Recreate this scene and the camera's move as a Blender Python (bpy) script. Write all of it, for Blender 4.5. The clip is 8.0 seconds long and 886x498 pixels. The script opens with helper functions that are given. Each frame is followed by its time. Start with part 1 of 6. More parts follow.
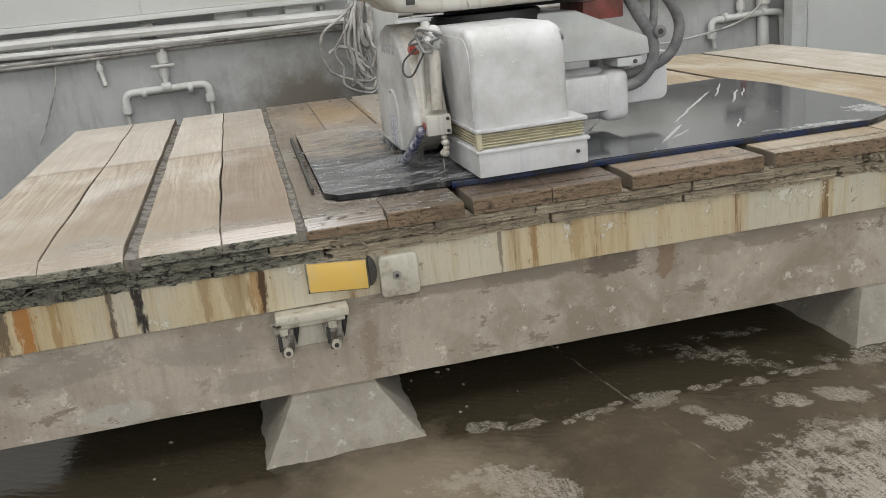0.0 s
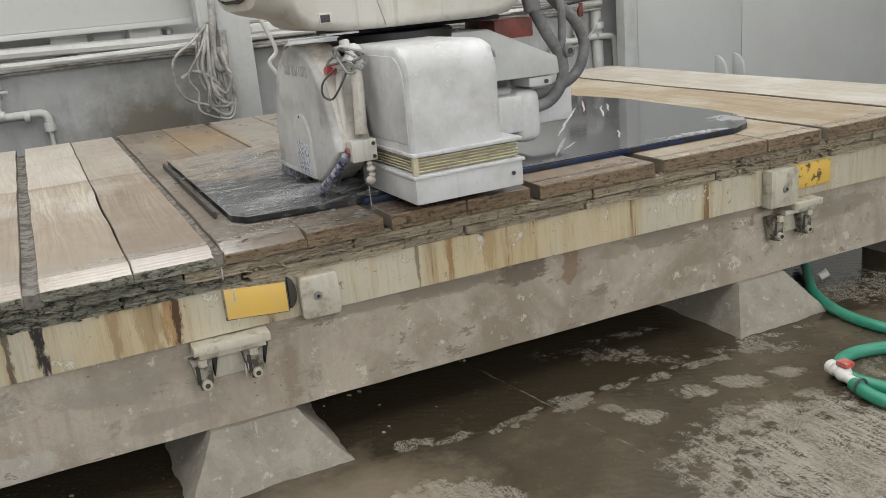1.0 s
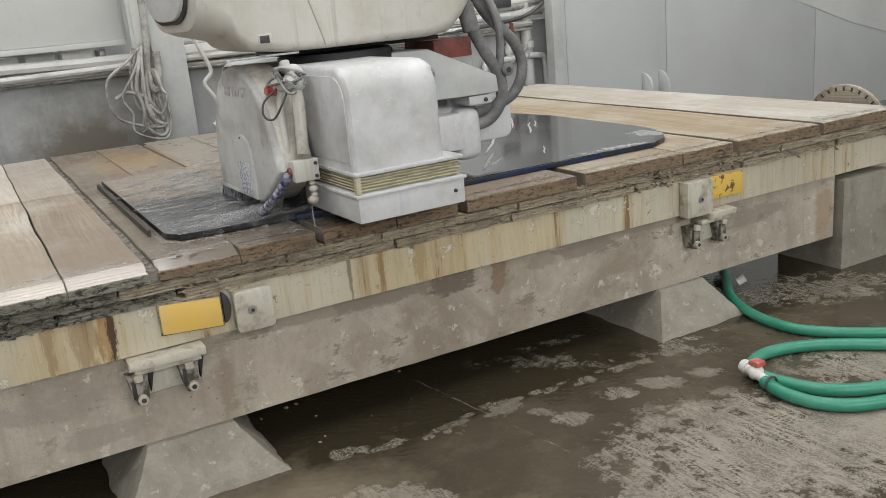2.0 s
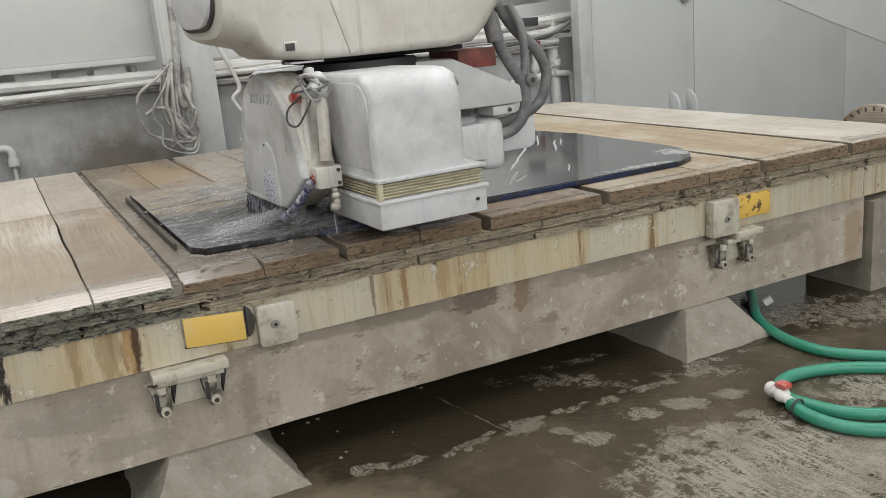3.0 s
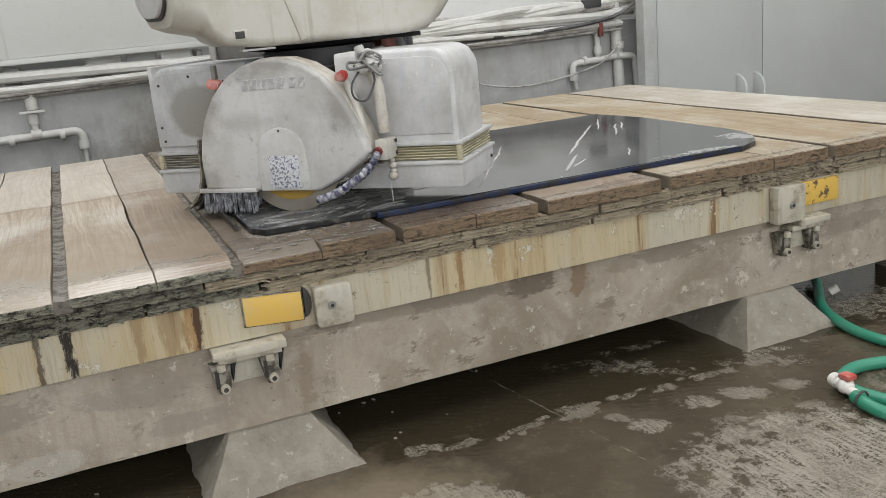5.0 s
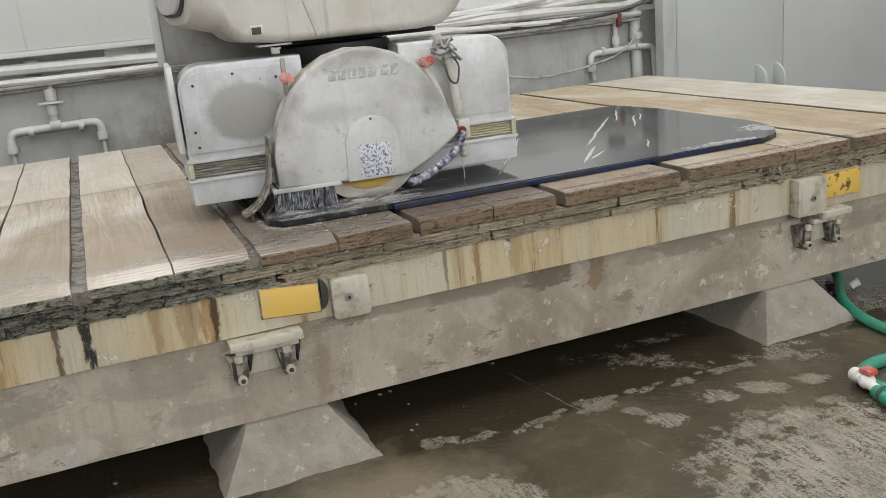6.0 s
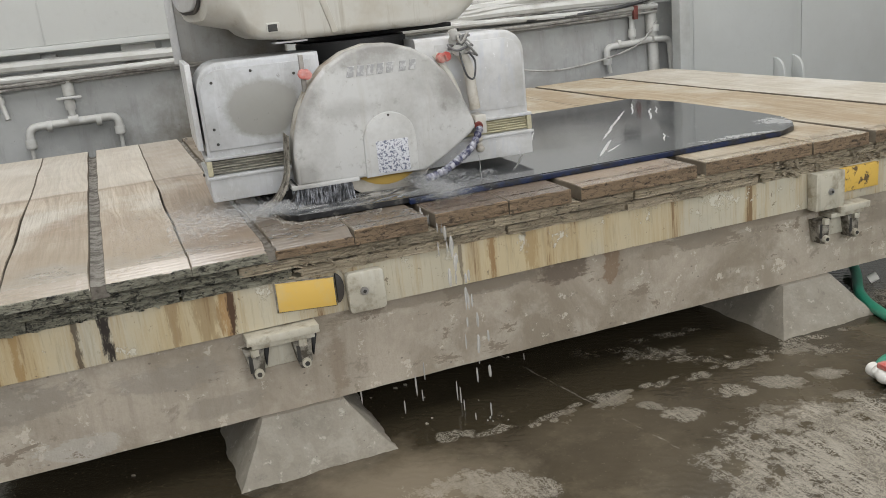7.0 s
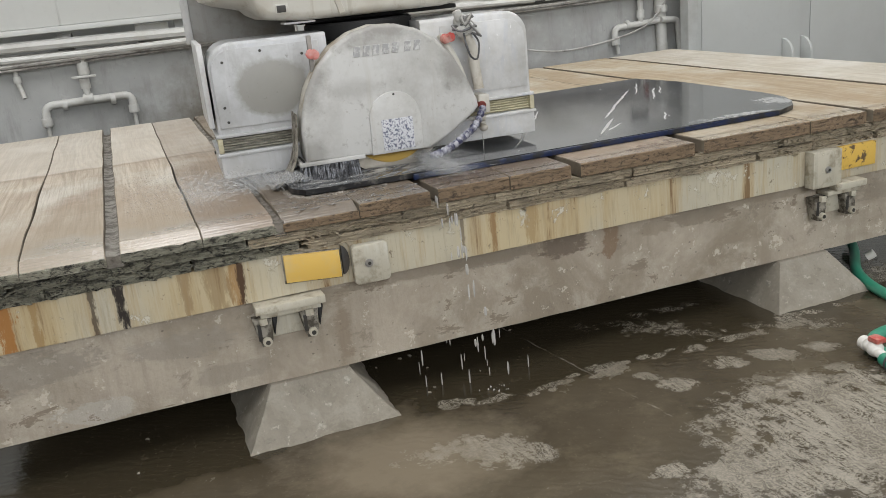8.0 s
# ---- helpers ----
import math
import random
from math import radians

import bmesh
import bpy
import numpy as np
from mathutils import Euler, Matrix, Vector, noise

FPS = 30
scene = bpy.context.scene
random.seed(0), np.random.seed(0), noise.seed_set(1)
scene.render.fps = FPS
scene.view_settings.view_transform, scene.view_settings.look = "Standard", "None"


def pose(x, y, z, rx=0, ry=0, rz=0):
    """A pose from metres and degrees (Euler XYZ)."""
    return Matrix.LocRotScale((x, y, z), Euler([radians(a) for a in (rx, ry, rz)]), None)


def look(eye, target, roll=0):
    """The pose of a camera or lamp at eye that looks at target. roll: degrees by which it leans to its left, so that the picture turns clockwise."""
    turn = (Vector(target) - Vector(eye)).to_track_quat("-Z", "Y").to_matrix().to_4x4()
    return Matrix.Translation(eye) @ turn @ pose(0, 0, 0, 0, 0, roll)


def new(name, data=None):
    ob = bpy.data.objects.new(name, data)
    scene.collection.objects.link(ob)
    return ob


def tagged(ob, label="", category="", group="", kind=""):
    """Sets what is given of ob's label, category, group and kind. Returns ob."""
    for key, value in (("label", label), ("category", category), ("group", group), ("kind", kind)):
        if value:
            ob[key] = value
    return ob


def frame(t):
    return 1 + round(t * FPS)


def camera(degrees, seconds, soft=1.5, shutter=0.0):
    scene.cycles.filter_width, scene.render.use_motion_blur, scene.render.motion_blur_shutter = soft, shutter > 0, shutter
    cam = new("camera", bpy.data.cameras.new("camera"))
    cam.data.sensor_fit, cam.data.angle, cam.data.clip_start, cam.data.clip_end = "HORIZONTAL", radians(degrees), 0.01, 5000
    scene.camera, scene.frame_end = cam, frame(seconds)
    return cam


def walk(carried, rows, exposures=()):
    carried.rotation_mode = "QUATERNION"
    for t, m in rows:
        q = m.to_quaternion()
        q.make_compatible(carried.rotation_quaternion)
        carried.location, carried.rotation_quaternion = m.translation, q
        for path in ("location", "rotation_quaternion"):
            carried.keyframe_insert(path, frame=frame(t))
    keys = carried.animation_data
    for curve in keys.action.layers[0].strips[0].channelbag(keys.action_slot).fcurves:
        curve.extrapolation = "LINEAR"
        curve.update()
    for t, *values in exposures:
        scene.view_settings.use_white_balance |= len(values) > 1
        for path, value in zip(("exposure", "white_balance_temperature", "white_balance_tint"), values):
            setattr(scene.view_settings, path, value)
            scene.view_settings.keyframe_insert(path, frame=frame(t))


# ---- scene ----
cam = camera(53.7, 8.0, soft=0.75)
PATH = [
    (0, (-0.101, -2.506, 1.36), (0.286, -0.639, 0.758), -5.7),
    (0.5, (-0.181, -2.399, 1.352), (0.334, -0.55, 0.788), -6.9),
    (1, (-0.384, -2.397, 1.339), (0.399, -0.649, 0.764), -5.2),
    (1.5, (-0.423, -2.459, 1.348), (0.469, -0.761, 0.784), -5.1),
    (1.7, (-0.405, -2.49, 1.349), (0.497, -0.797, 0.789), -5.15),
    (2.8, (-0.381, -2.52, 1.348), (0.499, -0.798, 0.841), -5.15),
    (3, (-0.383, -2.512, 1.348), (0.477, -0.779, 0.842), -5.0),
    (3.5, (-0.369, -2.513, 1.352), (0.432, -0.751, 0.848), -4.9),
    (4, (-0.353, -2.51, 1.346), (0.429, -0.74, 0.838), -4.9),
    (4.5, (-0.358, -2.517, 1.351), (0.422, -0.751, 0.828), -5.0),
    (5, (-0.371, -2.52, 1.347), (0.358, -0.735, 0.817), -5.4),
    (5.2, (-0.371, -2.513, 1.35), (0.336, -0.721, 0.8145), -5.4),
    (6.3, (-0.37, -2.509, 1.348), (0.321, -0.715, 0.7975), -5.5),
    (6.5, (-0.37, -2.509, 1.348), (0.318, -0.715, 0.794), -5.5),
    (7, (-0.371, -2.512, 1.352), (0.286, -0.707, 0.794), -5.8),
    (7.5, (-0.367, -2.511, 1.347), (0.284, -0.705, 0.787), -5.9),
    (7.6, (-0.369, -2.531, 1.347), (0.277, -0.725, 0.78), -5.9),
    (7.7, (-0.372, -2.577, 1.348), (0.26, -0.771, 0.765), -5.83),
    (7.8, (-0.374, -2.597, 1.348), (0.253, -0.791, 0.758), -5.81),
    (7.9, (-0.375, -2.61, 1.348), (0.248, -0.804, 0.754), -5.8),
    (8, (-0.375, -2.61, 1.348), (0.248, -0.804, 0.754), -5.8),
]
walk(cam, [(t, look(eye, target, roll)) for t, eye, target, roll in PATH], exposures=[(0, 0.13), (8, 0.13)])

# ---- light: daylight from roof lights of the hall ----
world = bpy.data.worlds.new("hall_daylight")
scene.world = world
world.use_nodes = True
wn = world.node_tree
sky = wn.nodes.new("ShaderNodeTexSky")
sky.sky_type, sky.sun_disc, sky.sun_elevation, sky.sun_rotation = "NISHITA", False, radians(50), radians(200)
wn.links.new(sky.outputs[0], wn.nodes["Background"].inputs[0])
wn.nodes["Background"].inputs[1].default_value = 0.12

SKYLIGHT_POWER = 150.0
SKYLIGHTS = ((-3.6, 0.4, 2.0, 7.0), (0.2, 0.4, 2.0, 7.0), (4.0, 0.4, 2.0, 7.0))
for lx, ly, sx, sy in SKYLIGHTS:
    ld = bpy.data.lights.new("skylight", "AREA")
    ld.shape, ld.size, ld.size_y, ld.energy, ld.color = "RECTANGLE", sx - 0.1, sy - 0.1, SKYLIGHT_POWER, (1.0, 0.985, 0.955)
    lo = new("skylight", ld)
    lo.matrix_world = pose(lx, ly, 5.2)
wd = bpy.data.lights.new("south_window", "AREA")
wd.shape, wd.size, wd.size_y, wd.energy, wd.color = "RECTANGLE", 11.8, 2.4, 400.0, (1.0, 0.985, 0.955)
wo = new("south_window", wd)
wo.matrix_world = look((1.0, -7.95, 3.75), (1.0, 0, 3.75))


# ---- materials ----
class Mat:
    """A small builder for node materials."""

    def __init__(self, name):
        self.m = bpy.data.materials.new(name)
        self.m.use_nodes = True
        self.t = self.m.node_tree
        self.b = self.t.nodes["Principled BSDF"]
        self.co = self.n("ShaderNodeTexCoord").outputs["Object"]

    def n(self, kind):
        return self.t.nodes.new(kind)

    def put(self, sock, v):
        if isinstance(v, bpy.types.NodeSocket):
            self.t.links.new(v, sock)
        elif isinstance(v, (tuple, list)) and len(v) == 3 and sock.type == "RGBA":
            sock.default_value = (*v, 1)
        else:
            sock.default_value = v

    def world_co(self):
        return self.n("ShaderNodeNewGeometry").outputs["Position"]

    def shifted(self, co=None, amount=37.0):
        """Coordinates moved by the object's own random number."""
        r = self.n("ShaderNodeObjectInfo").outputs["Random"]
        mu = self.math("MULTIPLY", r, amount)
        va = self.n("ShaderNodeVectorMath")
        self.put(va.inputs[0], co or self.co)
        cx = self.n("ShaderNodeCombineXYZ")
        for i in range(3):
            self.put(cx.inputs[i], mu)
        self.put(va.inputs[1], cx.outputs[0])
        return va.outputs[0]

    def map(self, co, scale=(1, 1, 1), loc=(0, 0, 0), rot=(0, 0, 0)):
        mp = self.n("ShaderNodeMapping")
        self.put(mp.inputs[0], co)
        mp.inputs["Scale"].default_value, mp.inputs["Location"].default_value, mp.inputs["Rotation"].default_value = scale, loc, rot
        return mp.outputs[0]

    def noise(self, co, scale, detail=5, rough=0.6, distort=0.0):
        no = self.n("ShaderNodeTexNoise")
        self.put(no.inputs["Vector"], co)
        no.inputs["Scale"].default_value, no.inputs["Detail"].default_value = scale, detail
        no.inputs["Roughness"].default_value, no.inputs["Distortion"].default_value = rough, distort
        return no.outputs["Fac"]

    def wave(self, co, scale, distort=3.0, axis="X", detail=3, dscale=1.0):
        wa = self.n("ShaderNodeTexWave")
        wa.bands_direction = axis
        self.put(wa.inputs["Vector"], co)
        wa.inputs["Scale"].default_value, wa.inputs["Distortion"].default_value = scale, distort
        wa.inputs["Detail"].default_value, wa.inputs["Detail Scale"].default_value = detail, dscale
        return wa.outputs["Fac"]

    def voronoi(self, co, scale):
        vo = self.n("ShaderNodeTexVoronoi")
        self.put(vo.inputs["Vector"], co)
        vo.inputs["Scale"].default_value = scale
        return vo.outputs["Distance"]

    def ramp(self, fac, a, b, ca=0.0, cb=1.0):
        """Remap fac from a..b to ca..cb, clamped."""
        mr = self.n("ShaderNodeMapRange")
        self.put(mr.inputs[0], fac)
        mr.inputs[1].default_value, mr.inputs[2].default_value, mr.inputs[3].default_value, mr.inputs[4].default_value = a, b, ca, cb
        return mr.outputs[0]

    def math(self, op, a, b=0.0):
        ma = self.n("ShaderNodeMath")
        ma.operation = op
        self.put(ma.inputs[0], a)
        self.put(ma.inputs[1], b)
        return ma.outputs[0]

    def mix(self, fac, a, b, blend="MIX"):
        mx = self.n("ShaderNodeMix")
        mx.data_type, mx.blend_type = "RGBA", blend
        self.put(mx.inputs[0], fac)
        self.put(mx.inputs[6], a)
        self.put(mx.inputs[7], b)
        return mx.outputs[2]

    def blob(self, co, centre, radii, turn=0.0):
        """1 in the middle of an ellipse, 0 at its rim."""
        va = self.n("ShaderNodeVectorMath")
        va.operation = "SUBTRACT"
        self.put(va.inputs[0], co)
        va.inputs[1].default_value = centre
        mp = self.map(va.outputs[0], scale=(1, 1, 1), rot=(0, 0, turn))
        sc = self.n("ShaderNodeVectorMath")
        sc.operation = "DIVIDE"
        self.put(sc.inputs[0], mp)
        sc.inputs[1].default_value = radii
        le = self.n("ShaderNodeVectorMath")
        le.operation = "LENGTH"
        self.put(le.inputs[0], sc.outputs[0])
        return self.ramp(le.outputs[1], 0.0, 1.0, 1.0, 0.0)

    def done(self, colour, rough=0.6, metal=0.0, bump=None, strength=0.3, dist=0.004, spec=0.5, coat=0.0, alpha=None):
        self.put(self.b.inputs["Base Color"], colour)
        self.put(self.b.inputs["Roughness"], rough)
        self.put(self.b.inputs["Metallic"], metal)
        self.put(self.b.inputs["Specular IOR Level"], spec)
        if coat:
            self.b.inputs["Coat Weight"].default_value = coat
        if alpha is not None:
            self.put(self.b.inputs["Alpha"], alpha)
        if bump is not None:
            bu = self.n("ShaderNodeBump")
            bu.inputs["Strength"].default_value, bu.inputs["Distance"].default_value = strength, dist
            self.put(bu.inputs["Height"], bump)
            self.t.links.new(bu.outputs[0], self.b.inputs["Normal"])
        return self.m


def worn(name, base, dirt, rough=0.5, dirt_lo=0.48, dirt_hi=0.7, big=3.0, small=30.0, metal=0.0, bump=0.15, spec=0.5, drips=0.0, drip_col=None, smear=None):
    """A painted, cast or plastic surface with stains at two scales and optional vertical drips."""
    k = Mat(name)
    co = k.shifted()
    f1 = k.ramp(k.noise(co, big, 6, 0.65), dirt_lo, dirt_hi)
    f2 = k.ramp(k.noise(co, small, 4, 0.7), 0.55, 0.75, 0, 0.5)
    f = k.math("MAXIMUM", f1, f2)
    c = k.mix(f, base, dirt)
    if drips:
        d = k.ramp(k.noise(k.map(co, (34, 34, 1.6)), 1.0, 4, 0.7), 0.55, 0.75, 0, drips)
        c = k.mix(d, c, drip_col or dirt)
    if smear:
        sm = k.math("MULTIPLY", k.ramp(k.noise(k.map(co, (22, 22, 5)), 1.0, 6, 0.75, 0.6), 0.5, 0.64), k.ramp(k.noise(co, 5, 4), 0.42, 0.58))
        c = k.mix(k.math("MULTIPLY", sm, 0.7), c, smear)
        fl = k.ramp(k.noise(co, 60, 3, 0.6), 0.68, 0.71, 0, 0.8)
        c = k.mix(fl, c, [min(1, v * 1.25) for v in base])
    r = k.math("ADD", k.math("MULTIPLY", f, 0.25), rough)
    return k.done(c, r, metal, k.noise(co, small * 2, 4), bump, 0.002, spec)


def wood(name, light, dark, wet=0.0, stain=(0.2, 0.17, 0.14), stain_amount=0.5, bleach=(0.6, 0.57, 0.5), amber=False, far=None, tide=0.0):
    """Rough sawn plank with the grain along y."""
    k = Mat(name)
    co = k.shifted()
    warp = k.noise(k.map(co, (3.0, 0.5, 3.0)), 1.0, 3, 0.5)
    mv = k.n("ShaderNodeVectorMath")
    k.put(mv.inputs[0], co)
    cx = k.n("ShaderNodeCombineXYZ")
    k.put(cx.inputs[0], k.math("MULTIPLY", warp, 0.35))
    k.put(mv.inputs[1], cx.outputs[0])
    grain = k.noise(k.map(mv.outputs[0], (38, 0.55, 38)), 1.0, 3, 0.5)
    fine = k.noise(k.map(co, (170, 4, 170)), 1.0, 5, 0.75)
    cross = k.noise(k.map(co, (7, 55, 7)), 1.0, 4, 0.7)
    patch = k.noise(k.map(co, (4.0, 1.3, 4.0)), 1.0, 5, 0.6)
    patch2 = k.noise(k.map(co, (3.0, 2.0, 3.0), (7, 3, 1)), 1.0, 5, 0.6)
    rings = k.wave(k.map(mv.outputs[0], (1.0, 0.1, 1.0)), 13.0, 9.0, "X", 3, 0.8)
    c = k.mix(k.ramp(grain, 0.4, 0.62, 0.0, 0.6), light, dark)
    c = k.mix(k.ramp(rings, 0.55, 0.95, 0.0, 0.45), c, dark)
    c = k.mix(k.ramp(patch, 0.46, 0.68, 0.0, stain_amount), c, stain)
    c = k.mix(k.ramp(patch2, 0.48, 0.66, 0.0, 0.75), c, bleach)
    c = k.mix(k.ramp(fine, 0.42, 0.7, 0.0, 0.5), c, [v * 0.55 for v in dark])
    c = k.mix(k.ramp(cross, 0.6, 0.75, 0.0, 0.3), c, [min(1, v * 1.2) for v in bleach])
    w = k.world_co()
    # far lightens the plank's back, its wet reflection put into the colour
    if far:
        fy = k.n("ShaderNodeSeparateXYZ")
        k.put(fy.inputs[0], w)
        c = k.mix(k.ramp(k.math("ADD", fy.outputs[1], k.math("MULTIPLY", patch, 0.8)), 0.9, 1.8, 0, 0.75), c, far)
    soak = k.n("ShaderNodeSeparateXYZ")
    k.put(soak.inputs[0], w)
    c = k.mix(k.math("MULTIPLY", k.ramp(k.math("ADD", soak.outputs[1], k.math("MULTIPLY", patch, 0.9)), 0.6, 1.35, 0.8, 0), k.ramp(soak.outputs[0], 0.9, 1.7, 1, 0.1)), c, [v * 1.05 for v in dark])
    if tide:
        ty = k.n("ShaderNodeSeparateXYZ")
        k.put(ty.inputs[0], w)
        edge = k.math("SUBTRACT", k.math("ADD", ty.outputs[1], k.math("MULTIPLY", k.noise(w, 5, 4), 0.16)), tide)
        c = k.mix(k.ramp(edge, -0.01, 0.05, 0, 0.45), c, bleach)
        c = k.mix(k.ramp(k.math("ABSOLUTE", edge), 0.0, 0.035, 0.55, 0), c, [v * 0.75 for v in dark])
    if amber:
        am = k.math("ADD", k.blob(w, (0.33, 2.15, 0.7), (0.4, 0.75, 1)), k.math("MULTIPLY", k.math("SUBTRACT", patch, 0.5), 1.2))
        c = k.mix(k.ramp(am, 0.3, 0.7, 0, 0.6), c, (0.33, 0.22, 0.11))
    tone = k.ramp(k.n("ShaderNodeObjectInfo").outputs["Random"], 0, 1, 0.85, 1.1)
    hs = k.n("ShaderNodeHueSaturation")
    k.put(hs.inputs["Value"], tone)
    k.put(hs.inputs["Color"], c)
    h = k.math("ADD", k.math("ADD", k.math("MULTIPLY", grain, 0.6), fine), k.math("MULTIPLY", cross, 0.4))
    rough = k.ramp(k.noise(co, 6, 4), 0.35, 0.65, 0.72 - 0.55 * wet, 0.85 - 0.4 * wet)
    yy = k.n("ShaderNodeSeparateXYZ")
    k.put(yy.inputs[0], w)
    shine = k.ramp(k.math("ADD", yy.outputs[1], k.math("MULTIPLY", k.noise(w, 4, 5), 0.7)), 0.33, 0.52, 1, 0)
    rough = k.math("SUBTRACT", rough, k.math("MULTIPLY", shine, k.math("MULTIPLY", rough, 0.78)))
    flow = k.ramp(yy.outputs[0], 0.5, 0.62, 1, 0.12)
    k.put(k.b.inputs["Coat Weight"], k.math("MULTIPLY", shine, flow))
    k.b.inputs["Coat Roughness"].default_value, k.b.inputs["Coat IOR"].default_value = 0.2, 1.8
    lines = k.n("ShaderNodeBump")
    lines.inputs["Strength"].default_value, lines.inputs["Distance"].default_value = 0.35, 0.004
    k.put(lines.inputs["Height"], k.noise(k.map(w, (3, 60, 3)), 1.0, 4, 0.6))
    k.t.links.new(lines.outputs[0], k.b.inputs["Coat Normal"])
    m = k.done(hs.outputs[0], rough, 0, h, 0.5 - 0.15 * wet, 0.003)
    return m


def concrete(name, base, dark, light, scale=1.0, rough=0.75, spec=0.4, stains=()):
    k = Mat(name)
    co = k.world_co()
    a = k.noise(co, 1.9 * scale, 8, 0.68, 0.4)
    b = k.noise(co, 6.5 * scale, 8, 0.72, 0.3)
    e = k.noise(co, 17 * scale, 6, 0.72)
    drip = k.noise(k.map(co, (10, 10, 1.0)), scale, 6, 0.7)
    g = k.noise(co, 120, 3, 0.7)
    pit = k.voronoi(k.map(co, (1.0, 1.0, 1.4)), 17 * scale)
    c = k.mix(k.ramp(a, 0.42, 0.64), base, dark)
    c = k.mix(k.ramp(drip, 0.5, 0.68, 0, 0.6), c, dark)
    c = k.mix(k.ramp(b, 0.5, 0.62, 0, 0.45), c, light)
    c = k.mix(k.ramp(b, 0.4, 0.36, 0, 0.5), c, [v * 0.72 for v in dark])
    c = k.mix(k.ramp(e, 0.605, 0.63, 0, 0.75), c, [min(1, v * 1.1) for v in light])
    scar = k.noise(k.map(co, (5, 5, 14)), scale, 7, 0.75, 0.5)
    c = k.mix(k.ramp(scar, 0.62, 0.68, 0, 0.6), c, [v * 0.62 for v in dark])
    c = k.mix(k.ramp(pit, 0.09, 0.05, 0, 0.7), c, [v * 0.5 for v in dark])
    c = k.mix(k.ramp(g, 0.4, 0.8, 0, 0.3), c, [v * 0.6 for v in base])
    for bx, bz, rx, rz, col, am in stains:
        st = k.math("ADD", k.blob(co, (bx, 0, bz), (rx, 3, rz)), k.math("ADD", k.math("MULTIPLY", k.math("SUBTRACT", b, 0.5), 1.8), k.math("MULTIPLY", k.math("SUBTRACT", scar, 0.5), 1.8)))
        c = k.mix(k.ramp(st, 0.25, 0.42, 0, am), c, col)
    h = k.math("ADD", k.math("MULTIPLY", b, 1.5), k.math("ADD", k.math("MULTIPLY", g, 0.8), e))
    return k.done(c, k.ramp(b, 0.3, 0.7, rough - 0.12, rough + 0.12), 0, h, 0.45, 0.005, spec)


M = {}
TIDE = 1.5
M["pale_wood"] = wood("pale_wood", (0.42, 0.36, 0.285), (0.25, 0.205, 0.15), 0.2, (0.25, 0.185, 0.13), 0.8, (0.5, 0.475, 0.42), tide=TIDE)
M["dry_wood"] = wood("dry_wood", (0.47, 0.39, 0.27), (0.3, 0.225, 0.14), 0.2, (0.33, 0.235, 0.14), 0.5, (0.54, 0.5, 0.41))
M["white_wood"] = wood("white_wood", (0.58, 0.54, 0.46), (0.43, 0.38, 0.3), 0.15, (0.46, 0.38, 0.28), 0.4, (0.7, 0.68, 0.62))
M["tan_wood"] = wood("tan_wood", (0.32, 0.262, 0.198), (0.19, 0.145, 0.105), 0.45, (0.25, 0.175, 0.115), 0.6, (0.4, 0.37, 0.32), tide=TIDE)
M["wet_wood"] = wood("wet_wood", (0.28, 0.23, 0.175), (0.15, 0.12, 0.09), 0.85, (0.27, 0.17, 0.085), 0.45, (0.34, 0.315, 0.27), amber=True)
M["soaked_wood"] = wood("soaked_wood", (0.235, 0.172, 0.122), (0.12, 0.09, 0.066), 0.85, (0.2, 0.12, 0.065), 0.4, (0.2, 0.175, 0.145), far=(0.34, 0.31, 0.26))
M["block_wood"] = wood("block_wood", (0.37, 0.285, 0.205), (0.21, 0.158, 0.113), 0.55, (0.12, 0.09, 0.068), 0.5, (0.38, 0.345, 0.29))

# split and flaking end grain: pale flakes, black cracks
for nm, lite, deep, dens in (("end_grain", (0.36, 0.255, 0.16), (0.055, 0.038, 0.024), 0.565), ("end_black", (0.4, 0.385, 0.3), (0.014, 0.013, 0.011), 0.535), ("rotten_wood", (0.56, 0.475, 0.345), (0.045, 0.033, 0.022), 0.6)):
    k = Mat(nm)
    co = k.world_co()
    f = k.noise(k.map(co, (1.0, 1.0, 2.2)), 38, 8, 0.78, 0.6)
    lay = k.noise(k.map(co, (9, 9, 120)), 1.0, 5, 0.7)
    big = k.noise(k.map(co, (1.0, 1.0, 2.0)), 5, 5, 0.6)
    g = k.noise(co, 110, 4, 0.7)
    c = k.mix(k.ramp(f, dens - 0.06, dens + 0.05), lite, deep)
    c = k.mix(k.ramp(lay, 0.55, 0.68, 0, 0.75), c, deep)
    c = k.mix(k.ramp(big, 0.5, 0.64, 0, 0.55), c, [v * 0.4 for v in lite])
    c = k.mix(k.ramp(g, 0.58, 0.72, 0, 0.45), c, [min(1, v * 1.6) for v in lite])
    M[nm] = k.done(c, 0.65, 0, k.math("ADD", k.math("MULTIPLY", f, -2.0), k.math("ADD", lay, g)), 0.9, 0.012)

